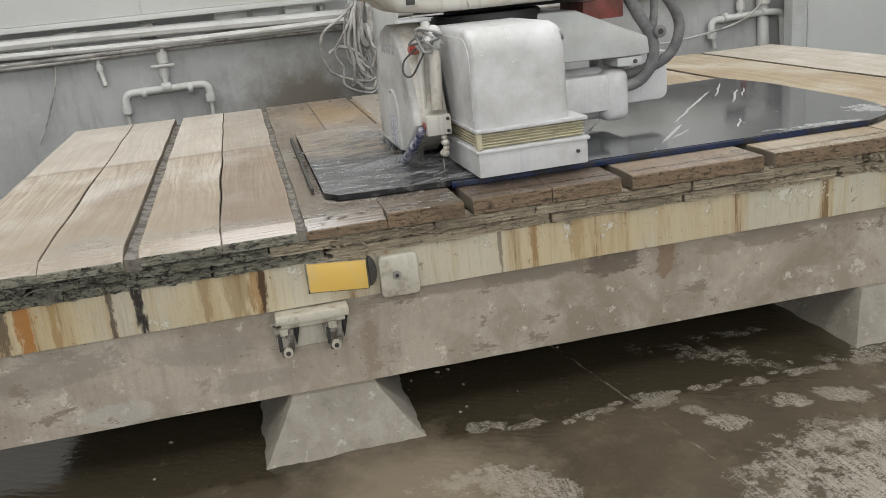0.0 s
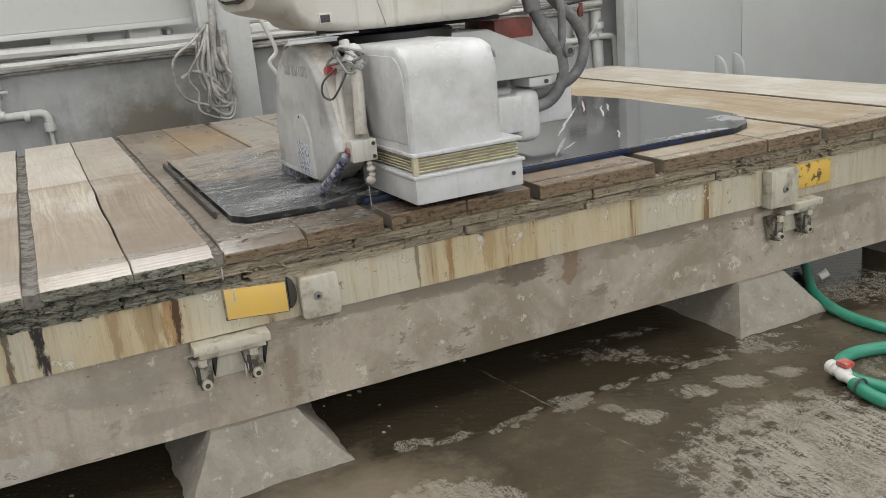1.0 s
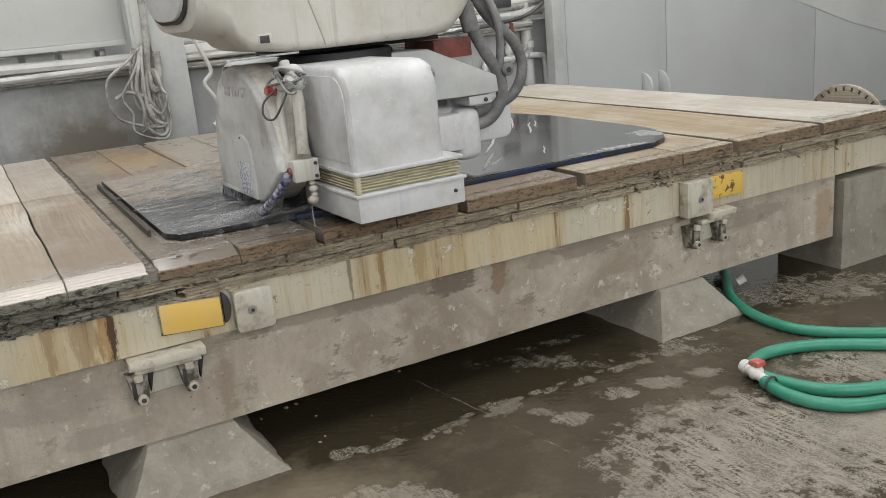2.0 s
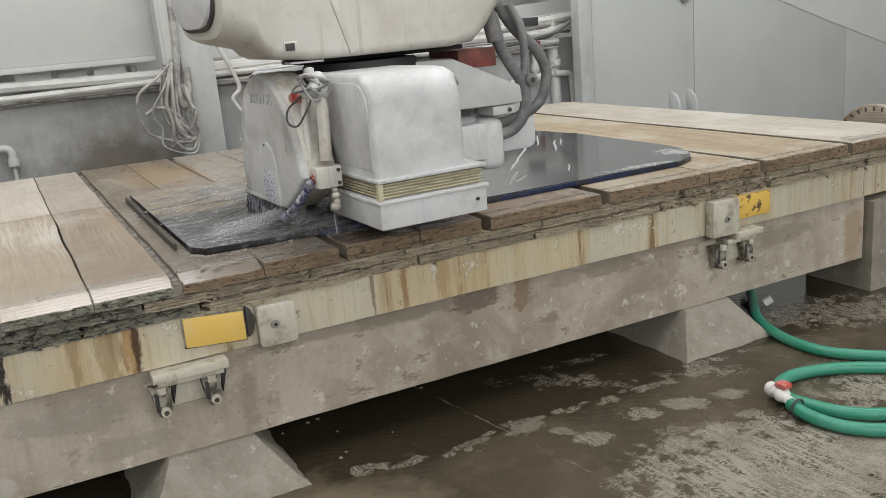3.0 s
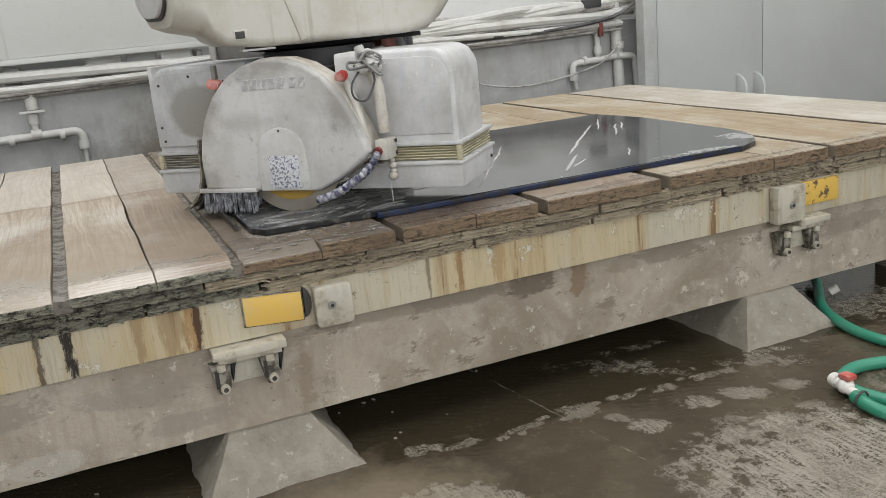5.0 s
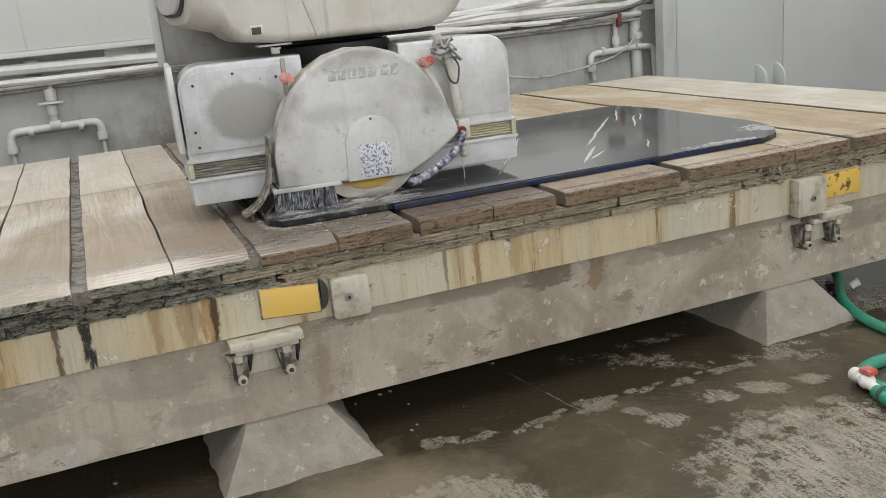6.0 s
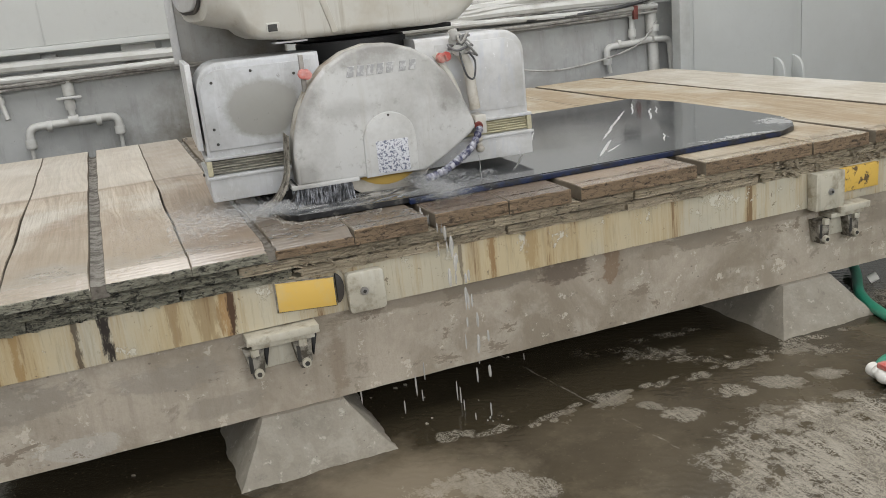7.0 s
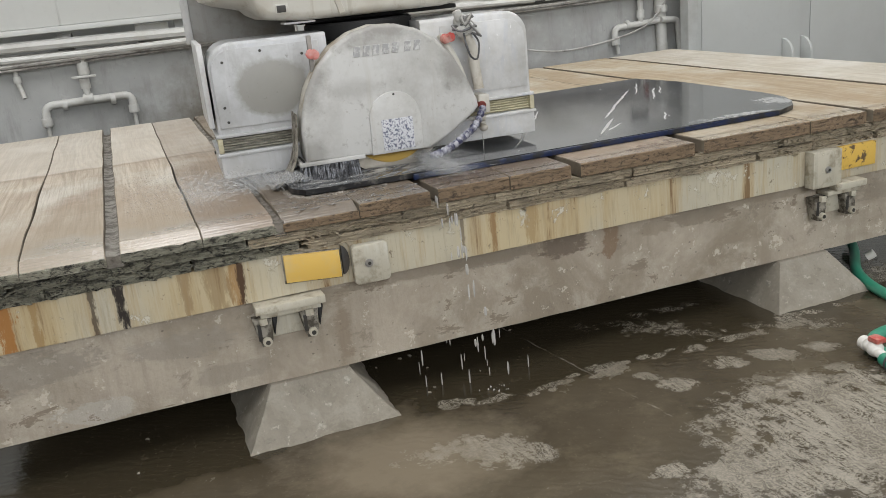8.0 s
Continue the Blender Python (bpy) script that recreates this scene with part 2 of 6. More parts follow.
M["beam_concrete"] = concrete("beam_concrete", (0.435, 0.383, 0.312), (0.265, 0.224, 0.17), (0.53, 0.485, 0.41),
                             stains=((0.98, 0.41, 0.12, 0.075, (0.13, 0.1, 0.075), 0.85), (1.17, 0.4, 0.05, 0.15, (0.2, 0.135, 0.085), 0.8), (0.7, 0.42, 0.2, 0.04, (0.19, 0.165, 0.13), 0.7), (1.55, 0.42, 0.15, 0.06, (0.2, 0.17, 0.13), 0.7), (1.35, 0.4, 0.1, 0.05, (0.24, 0.2, 0.15), 0.6), (-0.35, 0.35, 0.22, 0.07, (0.26, 0.235, 0.2), 0.5), (-0.62, 0.2, 0.15, 0.06, (0.46, 0.44, 0.4), 0.5), (-0.75, 0.36, 0.25, 0.08, (0.24, 0.215, 0.18), 0.6), (-0.2, 0.22, 0.2, 0.05, (0.27, 0.24, 0.195), 0.5), (2.9, 0.3, 0.08, 0.2, (0.32, 0.22, 0.13), 0.6), (0.16, 0.28, 0.05, 0.14, (0.24, 0.19, 0.14), 0.6), (0.55, 0.42, 0.5, 0.03, (0.22, 0.185, 0.14), 0.6), (1.9, 0.43, 0.4, 0.03, (0.24, 0.2, 0.15), 0.55), (0.08, 0.41, 0.14, 0.05, (0.26, 0.22, 0.165), 0.6), (2.45, 0.36, 0.3, 0.06, (0.22, 0.19, 0.15), 0.6)))
M["footing_concrete"] = concrete("footing_concrete", (0.285, 0.26, 0.215), (0.2, 0.177, 0.14), (0.38, 0.352, 0.297), 1.6)

# the lower wall: grey render with a damp brown stain
k = Mat("wall_render")
co = k.world_co()
a, b = k.noise(co, 1.3, 7, 0.65), k.noise(co, 9, 6, 0.7)
c = k.mix(k.ramp(a, 0.35, 0.7), (0.4, 0.408, 0.4), (0.28, 0.285, 0.275))
c = k.mix(k.ramp(b, 0.56, 0.7, 0, 0.5), c, (0.48, 0.48, 0.47))
c = k.mix(k.ramp(k.noise(k.map(co, (12, 12, 2.5)), 1.0, 6, 0.72), 0.52, 0.68, 0, 0.55), c, (0.24, 0.24, 0.23))
c = k.mix(k.ramp(k.noise(co, 30, 5, 0.75), 0.64, 0.68, 0, 0.7), c, (0.16, 0.155, 0.14))
c = k.mix(k.math("MULTIPLY", k.ramp(k.noise(co, 3.0, 5, 0.6), 0.48, 0.62), k.ramp(k.blob(co, (2.9, 3.3, 0.9), (1.6, 1, 0.7)), 0, 0.4, 0, 0.7)), c, (0.3, 0.295, 0.28))
damp = k.math("ADD", k.blob(co, (0.3, 3.3, 0.6), (0.75, 1.0, 0.52)), k.math("ADD", k.math("MULTIPLY", k.math("SUBTRACT", a, 0.5), 1.2), k.math("MULTIPLY", k.math("SUBTRACT", b, 0.5), 0.7)))
c = k.mix(k.ramp(damp, 0.15, 0.7, 0, 0.85), c, (0.12, 0.1, 0.07))
M["wall_render"] = k.done(c, 0.75, 0, b, 0.3, 0.004)

# muddy wet floor with pale drying patches
k = Mat("wet_floor")
co = k.world_co()
a, b = k.noise(co, 2.2, 7, 0.62), k.noise(co, 13, 6, 0.7)
mud = k.mix(k.ramp(a, 0.35, 0.65), (0.085, 0.069, 0.045), (0.045, 0.036, 0.023))
mud = k.mix(k.ramp(k.noise(co, 5.0, 6, 0.7), 0.52, 0.72, 0, 0.5), mud, (0.145, 0.12, 0.08))
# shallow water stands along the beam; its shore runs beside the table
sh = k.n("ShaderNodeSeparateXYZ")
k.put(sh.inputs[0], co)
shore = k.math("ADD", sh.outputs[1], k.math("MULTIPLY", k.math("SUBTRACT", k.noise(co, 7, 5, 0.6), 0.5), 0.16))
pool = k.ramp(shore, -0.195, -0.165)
# the water's colour is darkened, taking in the dark table underside it mirrors
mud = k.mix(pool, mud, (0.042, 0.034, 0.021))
dab = random.Random(5)
DABS = tuple((0.5 + 0.095 * i + dab.uniform(-0.03, 0.03), -0.16 + 0.03 * math.sin(i * 1.9) + dab.uniform(-0.04, 0.03), dab.uniform(0.02, 0.04), dab.uniform(0.015, 0.028), 0.0, dab.uniform(0.9, 1.5)) for i in range(17))
patches = None
for cx, cy, rx, ry, tn, am in ((1.55, -0.9, 0.66, 0.42, 0.35, 1.1), (1.9, -1.05, 0.5, 0.35, 0.3, 1.5), (1.03, -0.19, 0.09, 0.06, 0.0, 1.1), (1.15, -0.4, 0.08, 0.06, 0.5, 1.1), (1.38, -0.35, 0.09, 0.06, 0.5, 1.1), (1.56, -0.39, 0.13, 0.06, 0.55, 1.1), (1.48, -0.62, 0.1, 0.05, 0.0, 1.6), (0.47, -0.48, 0.2, 0.12, 0.6, 1.2), (0.45, -0.135, 0.06, 0.045, 0.0, 1.6), (0.84, -0.82, 0.09, 0.04, 0.2, 1.2),
                               (1.35, 0.02, 0.4, 0.12, 0.7, 0.4), (1.8, -0.22, 0.24, 0.08, 0.6, 0.6), (2.7, -0.1, 0.6, 0.25, 0.4, 0.7), (1.1, -0.98, 0.4, 0.2, 0.3, 0.9), (2.3, -0.75, 0.5, 0.35, 0.3, 0.8), (0.59, -0.178, 0.12, 0.028, 0.0, 0.9), (0.8, -0.185, 0.1, 0.025, 0.0, 0.8), (1.03, -0.166, 0.1, 0.05, 0.2, 1.0), (1.21, -0.18, 0.06, 0.025, 0.0, 0.9), (1.55, -0.198, 0.14, 0.035, 0.0, 0.9), (1.84, -0.158, 0.18, 0.04, 0.1, 0.9), (1.5, 0.16, 0.3, 0.05, 0.1, 0.42),
                               (1.38, -0.2, 0.05, 0.04, 0.2, 0.8), (1.1, -0.3, 0.06, 0.04, 0.9, 0.8), (1.62, -0.2, 0.08, 0.04, 0.3, 0.8), (0.32, -0.4, 0.2, 0.1, 0.2, 0.5), (1.72, -0.42, 0.09, 0.05, 0.4, 0.8)) + DABS:
    e = k.math("MULTIPLY", k.blob(co, (cx, cy, 0), (rx, ry, 1), tn), am)
    patches = e if patches is None else k.math("MAXIMUM", patches, e)
# lace of thin curls and brush strokes inside each drying patch
strokes = k.noise(k.map(co, (62, 7, 9), rot=(0, 0, -0.2)), 1.0, 5, 0.65, 0.9)
swirl = k.noise(co, 42, 5, 0.6, 2.2)
wide = k.blob(co, (1.75, -0.95, 0), (1.1, 0.75, 1))
lace = k.ramp(k.math("ABSOLUTE", k.math("SUBTRACT", swirl, 0.5)), 0.012, 0.05, 1.0, 0.0)
streak = k.ramp(strokes, 0.49, 0.58)
p = k.math("ADD", patches, k.math("MULTIPLY", k.math("SUBTRACT", b, 0.5), 3.4))
body = k.math("MULTIPLY", k.ramp(p, 0.15, 0.5), k.ramp(patches, 0.03, 0.25))
film = k.math("MINIMUM", k.math("ADD", k.math("MULTIPLY", lace, k.ramp(wide, 0.0, 0.4, 0.6, 1.0)), k.math("MULTIPLY", streak, k.ramp(wide, 0.0, 0.5, 0.2, 0.45))), 1.0)
# glare at the near right, painted as pale colour inside the patches
glare = k.ramp(k.math("ADD", k.blob(co, (2.05, -1.0, 0), (0.6, 0.3, 1)), k.math("MULTIPLY", k.math("SUBTRACT", b, 0.5), 1.0)), 0.2, 0.7, 0, 0.5)
dry = k.math("MULTIPLY", body, k.math("MAXIMUM", k.math("ADD", film, k.ramp(wide, 0.0, 0.4, 0.1, 0.12)), glare))
dry = k.math("MINIMUM", dry, 0.9)
silt = k.math("ADD", k.blob(co, (0.2, -0.38, 0), (0.48, 0.36, 1.0), 0.3), k.math("MULTIPLY", k.math("SUBTRACT", k.noise(co, 4.5, 6, 0.65), 0.5), 1.3))
mud = k.mix(k.ramp(silt, 0.15, 0.7, 0, 0.8), mud, (0.2, 0.165, 0.117))
c = k.mix(dry, mud, (0.35, 0.318, 0.26))
c = k.mix(k.ramp(k.noise(co, 70, 4, 0.7), 0.62, 0.7, 0, 0.25), c, (0.25, 0.22, 0.175))
sx = k.n("ShaderNodeSeparateXYZ")
k.put(sx.inputs[0], k.map(co, rot=(0, 0, -0.16)))
crack = k.math("ABSOLUTE", k.math("SUBTRACT", k.math("ADD", sx.outputs[0], k.math("MULTIPLY", b, 0.03)), 0.925))
c = k.mix(k.math("MULTIPLY", k.ramp(crack, 0.001, 0.005, 0.55, 0.0), k.ramp(k.noise(co, 11, 3), 0.45, 0.6)), c, (0.3, 0.28, 0.24))
wetness = k.math("SUBTRACT", k.ramp(a, 0.35, 0.65, 0.3, 0.16), k.math("MULTIPLY", pool, 0.1))
rough = k.math("ADD", wetness, k.math("MULTIPLY", dry, 0.5))
ripple = k.wave(k.map(co, rot=(0, 0, 0.5)), 9.0, 8.0, "Y", 4, 1.8)
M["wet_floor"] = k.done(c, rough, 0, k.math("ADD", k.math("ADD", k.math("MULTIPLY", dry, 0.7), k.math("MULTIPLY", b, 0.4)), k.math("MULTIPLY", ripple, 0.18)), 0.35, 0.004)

# cream paint on the steel rail, peeling, with rust runs
k = Mat("cream_paint")
co = k.world_co()
a, b = k.noise(co, 3.1, 7, 0.65), k.noise(co, 10, 8, 0.72)
e = k.noise(co, 24, 7, 0.75)
run = k.noise(k.map(co, (13, 13, 0.8)), 1.0, 6, 0.75)
fine = k.noise(k.map(co, (70, 70, 5)), 1.0, 5, 0.72)
c = k.mix(k.ramp(a, 0.4, 0.62), (0.52, 0.475, 0.36), (0.45, 0.42, 0.335))
for zx, zw, am in ((0.85, 0.35, 0.6), (1.25, 0.25, 0.45), (-0.25, 0.25, 0.6), (-0.75, 0.25, 0.6)):
    oc = k.math("ADD", k.blob(co, (zx, 0, 0.5), (zw, 2, 0.25)), k.math("MULTIPLY", k.math("SUBTRACT", k.noise(k.map(co, (6, 6, 2)), 1.0, 5, 0.65), 0.5), 1.2))
    c = k.mix(k.ramp(oc, 0.2, 0.6, 0, am), c, (0.52, 0.41, 0.22))
c = k.mix(k.ramp(run, 0.47, 0.6, 0, 0.65), c, (0.4, 0.29, 0.145))
c = k.mix(k.ramp(run, 0.6, 0.66, 0, 0.85), c, (0.17, 0.095, 0.04))
c = k.mix(k.ramp(fine, 0.54, 0.7, 0, 0.45), c, (0.26, 0.215, 0.145))
flake = k.math("ADD", b, k.math("MULTIPLY", k.math("MAXIMUM", k.blob(co, (1.5, 0, 0.55), (0.4, 2, 0.06)), k.blob(co, (-0.05, 0, 0.55), (0.12, 2, 0.05))), 0.08))
c = k.mix(k.ramp(flake, 0.6, 0.612, 0, 0.6), c, (0.22, 0.185, 0.125))
c = k.mix(k.ramp(flake, 0.614, 0.626, 0, 0.9), c, (0.6, 0.575, 0.49))
c = k.mix(k.ramp(e, 0.61, 0.65, 0, 0.8), c, (0.15, 0.115, 0.075))
for rx, w, col, am in ((-0.485, 0.024, (0.022, 0.016, 0.012), 1.0), (-0.565, 0.016, (0.05, 0.034, 0.022), 0.8), (-0.15, 0.045, (0.33, 0.17, 0.05), 0.7), (-0.135, 0.022, (0.06, 0.028, 0.012), 0.95), (-0.205, 0.07, (0.28, 0.2, 0.105), 0.6), (-0.8, 0.05, (0.34, 0.15, 0.035), 0.95), (-0.92, 0.05, (0.3, 0.12, 0.03), 0.9), (-0.72, 0.02, (0.3, 0.18, 0.06), 0.7), (-0.86, 0.03, (0.07, 0.045, 0.025), 0.8), (0.71, 0.022, (0.26, 0.15, 0.06), 0.8), (0.85, 0.045, (0.34, 0.23, 0.1), 0.7), (0.6, 0.012, (0.12, 0.09, 0.06), 0.7), (-0.3, 0.03, (0.26, 0.17, 0.08), 0.6)):
    st = k.math("ADD", k.blob(co, (rx, 0, 0.56), (w, 2, 0.32)), k.math("MULTIPLY", k.math("SUBTRACT", k.noise(k.map(co, (55, 55, 12)), 1.0, 6, 0.8), 0.5), 2.4))
    c = k.mix(k.ramp(st, 0.38, 0.62, 0, am), c, col)
M["cream_paint"] = k.done(c, k.ramp(b, 0.3, 0.7, 0.4, 0.65), 0, k.math("ADD", b, k.math("MULTIPLY", e, 0.6)), 0.55, 0.004)

M["yellow_paint"] = worn("yellow_paint", (0.7, 0.46, 0.11), (0.62, 0.46, 0.2), 0.42, 0.5, 0.7, 8)
M["worn_yellow"] = worn("worn_yellow", (0.66, 0.43, 0.09), (0.12, 0.08, 0.04), 0.5, 0.58, 0.62, 22)
M["cream_plate"] = worn("cream_plate", (0.49, 0.46, 0.375), (0.28, 0.245, 0.18), 0.5, 0.48, 0.64, 16, 60, drips=0.6, drip_col=(0.27, 0.24, 0.18), smear=(0.55, 0.54, 0.48))
M["machine_white"] = worn("machine_white", (0.57, 0.57, 0.565), (0.42, 0.415, 0.395), 0.36, 0.44, 0.66, 6, 38, drips=0.4, smear=(0.45, 0.47, 0.51))
M["machine_grey"] = worn("machine_grey", (0.47, 0.48, 0.49), (0.35, 0.35, 0.335), 0.35, 0.42, 0.68, 4, 26, drips=0.45, smear=(0.56, 0.57, 0.59))
k = Mat("guard_white")
co = k.co
a, b, e = k.noise(co, 5, 7, 0.7), k.noise(co, 16, 6, 0.72), k.noise(co, 60, 4, 0.7)
c = k.mix(k.ramp(a, 0.42, 0.66), (0.55, 0.55, 0.535), (0.42, 0.415, 0.395))
# grime along top and rim, deepened to hold the edge shading too
for by, bz, ry, rz, am in ((0.0, 1.25, 0.36, 0.13, 0.85), (-0.27, 1.07, 0.12, 0.15, 0.85), (0.28, 1.1, 0.11, 0.18, 0.75), (0.3, 0.82, 0.09, 0.07, 0.6), (0.12, 1.02, 0.12, 0.05, 0.35)):
    gr = k.math("ADD", k.blob(co, (-0.37, by, bz), (2, ry, rz)), k.math("MULTIPLY", k.math("SUBTRACT", b, 0.5), 1.1))
    c = k.mix(k.ramp(gr, 0.1, 0.6, 0, am), c, (0.27, 0.26, 0.24))
c = k.mix(k.ramp(k.noise(k.map(co, (30, 30, 2.0)), 1.0, 5, 0.7), 0.54, 0.72, 0, 0.5), c, (0.42, 0.4, 0.35))
c = k.mix(k.ramp(e, 0.64, 0.7, 0, 0.5), c, (0.33, 0.31, 0.27))
M["guard_white"] = k.done(c, k.ramp(b, 0.3, 0.7, 0.38, 0.62), 0, k.math("ADD", b, e), 0.2, 0.002)
M["cast_cream"] = worn("cast_cream", (0.53, 0.515, 0.465), (0.40, 0.355, 0.28), 0.4, 0.5, 0.75, 3, 26, drips=0.85, drip_col=(0.33, 0.29, 0.225))
M["guard_rim"] = worn("guard_rim", (0.54, 0.515, 0.46), (0.24, 0.19, 0.13), 0.5, 0.46, 0.66, 7, 30, drips=0.6, drip_col=(0.22, 0.16, 0.1))
k = Mat("panel_grey")
co = k.co
a, b = k.noise(co, 7, 6, 0.7), k.noise(co, 40, 5, 0.7)
c = k.mix(k.ramp(a, 0.4, 0.65), (0.48, 0.49, 0.5), (0.36, 0.36, 0.355))
c = k.mix(k.ramp(k.noise(k.map(co, (25, 25, 4)), 1.0, 5, 0.7), 0.55, 0.7, 0, 0.4), c, (0.58, 0.59, 0.6))
damp = k.math("ADD", k.blob(co, (-0.24, 0.375, 1.045), (1.0, 0.175, 0.135)), k.math("MULTIPLY", k.math("SUBTRACT", a, 0.5), 0.45))
c = k.mix(k.ramp(damp, 0.22, 0.36, 0, 0.9), c, (0.27, 0.265, 0.24))
c = k.mix(k.ramp(b, 0.64, 0.68, 0, 0.6), c, (0.2, 0.19, 0.17))
M["panel_grey"] = k.done(c, 0.4, 0, b, 0.2, 0.002)
M["bellows"] = worn("bellows", (0.52, 0.48, 0.33), (0.33, 0.3, 0.21), 0.6, 0.45, 0.65, 12)
M["dark_steel"] = worn("dark_steel", (0.05, 0.048, 0.045), (0.12, 0.1, 0.08), 0.5, 0.5, 0.7, 9, metal=0.4)
# black for rubber flaps, and for parts that paint in dark gaps
M["rubber_gap_black"] = worn("rubber_gap_black", (0.012, 0.012, 0.012), (0.03, 0.028, 0.025), 0.6)
M["red_oxide"] = worn("red_oxide", (0.2, 0.045, 0.035), (0.1, 0.04, 0.03), 0.55, 0.45, 0.65, 8)
M["bare_steel"] = worn("bare_steel", (0.36, 0.355, 0.34), (0.24, 0.22, 0.19), 0.4, 0.45, 0.7, 6, metal=0.6, drips=0.4)
M["blade_steel"] = worn("blade_steel", (0.5, 0.47, 0.42), (0.35, 0.31, 0.24), 0.35, 0.45, 0.7, 5, metal=0.8)
M["grimy_steel"] = worn("grimy_steel", (0.3, 0.28, 0.235), (0.07, 0.06, 0.045), 0.55, 0.42, 0.58, 30, 70, drips=0.6, drip_col=(0.06, 0.05, 0.04))
M["brass_yellow"] = worn("brass_yellow", (0.48, 0.31, 0.06), (0.42, 0.28, 0.07), 0.4)
M["corrugated"] = worn("corrugated", (0.11, 0.11, 0.112), (0.25, 0.245, 0.235), 0.6, 0.42, 0.65, 9, 45)
M["red_plastic"] = worn("red_plastic", (0.45, 0.065, 0.05), (0.5, 0.27, 0.23), 0.4, 0.44, 0.62, 30)
M["pale_red"] = worn("pale_red", (0.6, 0.16, 0.13), (0.62, 0.36, 0.33), 0.45, 0.4, 0.65, 30)
M["blue_bead"] = worn("blue_bead", (0.03, 0.032, 0.08), (0.42, 0.42, 0.46), 0.35, 0.44, 0.6, 34)
M["black_bristle"] = worn("black_bristle", (0.07, 0.07, 0.075), (0.36, 0.37, 0.4), 0.6, 0.42, 0.58, 40)
M["pipe_plastic"] = worn("pipe_plastic", (0.53, 0.53, 0.505), (0.42, 0.41, 0.38), 0.45, 0.48, 0.7, 6, 30)
M["white_plastic"] = worn("white_plastic", (0.75, 0.74, 0.7), (0.6, 0.58, 0.52), 0.35)
M["cable_grey"] = worn("cable_grey", (0.4, 0.39, 0.365), (0.2, 0.19, 0.175), 0.5, 0.44, 0.62, 9)
M["cable_dark"] = worn("cable_dark", (0.04, 0.04, 0.042), (0.16, 0.16, 0.15), 0.5)
M["green_hose"] = worn("green_hose", (0.03, 0.23, 0.145), (0.1, 0.3, 0.22), 0.35, 0.5, 0.75, 6)
M["panel_sheet"] = worn("panel_sheet", (0.535, 0.545, 0.525), (0.46, 0.465, 0.445), 0.4, 0.45, 0.75, 1.2, 18, drips=0.15)
M["cabinet_sheet"] = worn("cabinet_sheet", (0.51, 0.525, 0.51), (0.45, 0.46, 0.44), 0.35, 0.45, 0.75, 1.0, 20, drips=0.2)
M["post_paint"] = worn("post_paint", (0.5, 0.515, 0.5), (0.38, 0.38, 0.36), 0.4, 0.48, 0.72, 3, 22, drips=0.4)
M["bright_wall"] = worn("bright_wall", (0.66, 0.66, 0.64), (0.55, 0.55, 0.53), 0.7, 0.45, 0.75, 1)
M["roof_sheet"] = worn("roof_sheet", (0.6, 0.6, 0.58), (0.5, 0.5, 0.48), 0.6)
M["sticker"] = worn("sticker", (0.6, 0.61, 0.64), (0.12, 0.13, 0.19), 0.5, 0.52, 0.55, 170, 220)
M["letter_grey"] = worn("letter_grey", (0.36, 0.36, 0.36), (0.56, 0.56, 0.55), 0.5, 0.47, 0.6, 60)
M["blue_edge"] = worn("blue_edge", (0.006, 0.015, 0.055), (0.01, 0.011, 0.014), 0.3, 0.46, 0.56, 16)
M["stone_edge"] = worn("stone_edge", (0.014, 0.014, 0.015), (0.1, 0.095, 0.085), 0.35, 0.54, 0.64, 22, spec=0.3)
M["bellows_dirty"] = worn("bellows_dirty", (0.33, 0.315, 0.26), (0.14, 0.13, 0.11), 0.6, 0.42, 0.62, 14, 40)
M["wet_silt"] = worn("wet_silt", (0.22, 0.2, 0.17), (0.07, 0.058, 0.045), 0.3, 0.44, 0.6, 22, 70, bump=0.6)
# dark brown for plank sides and the filler seen through the gaps
M["gap_brown"] = worn("gap_brown", (0.12, 0.097, 0.07), (0.2, 0.17, 0.125), 0.7, 0.45, 0.65, 20, 60)
M["disc_rust"] = worn("disc_rust", (0.4, 0.36, 0.29), (0.2, 0.13, 0.07), 0.6, 0.45, 0.65, 14)

# polished black stone with white veins, splashes and a slurry film
k = Mat("black_stone")
co = k.co
jag = k.n("ShaderNodeVectorMath")
k.put(jag.inputs[0], co)
jx = k.n("ShaderNodeCombineXYZ")
k.put(jx.inputs[0], k.math("MULTIPLY", k.math("SUBTRACT", k.noise(co, 9, 4, 0.55), 0.5), 0.03))
k.put(jx.inputs[1], k.math("MULTIPLY", k.math("SUBTRACT", k.noise(co, 11, 4, 0.6), 0.5), 0.03))
k.put(jag.inputs[1], jx.outputs[0])
vein = None
for ax, ay, bx, by, w in ((0.88, 0.18, 1.48, 1.12, 0.007), (1.24, 0.2, 1.55, 0.59, 0.01), (1.38, 0.43, 2.06, 1.27, 0.009), (1.32, 0.29, 1.5, 0.43, 0.008), (1.85, 0.75, 2.12, 1.17, 0.007), (1.88, 0.95, 2.17, 1.4, 0.006), (1.98, 0.9, 2.16, 1.17, 0.005), (1.6, 0.3, 1.74, 0.52, 0.005)):
    e = k.blob(jag.outputs[0], ((ax + bx) / 2, (ay + by) / 2, 0.722), (math.hypot(bx - ax, by - ay) / 2, w, 1.0), -math.atan2(by - ay, bx - ax))
    vein = e if vein is None else k.math("MAXIMUM", vein, e)
vein = k.ramp(k.math("ADD", vein, k.math("MULTIPLY", k.math("SUBTRACT", k.noise(co, 30, 4, 0.7), 0.5), 0.35)), 0.1, 0.45, 0, 0.75)
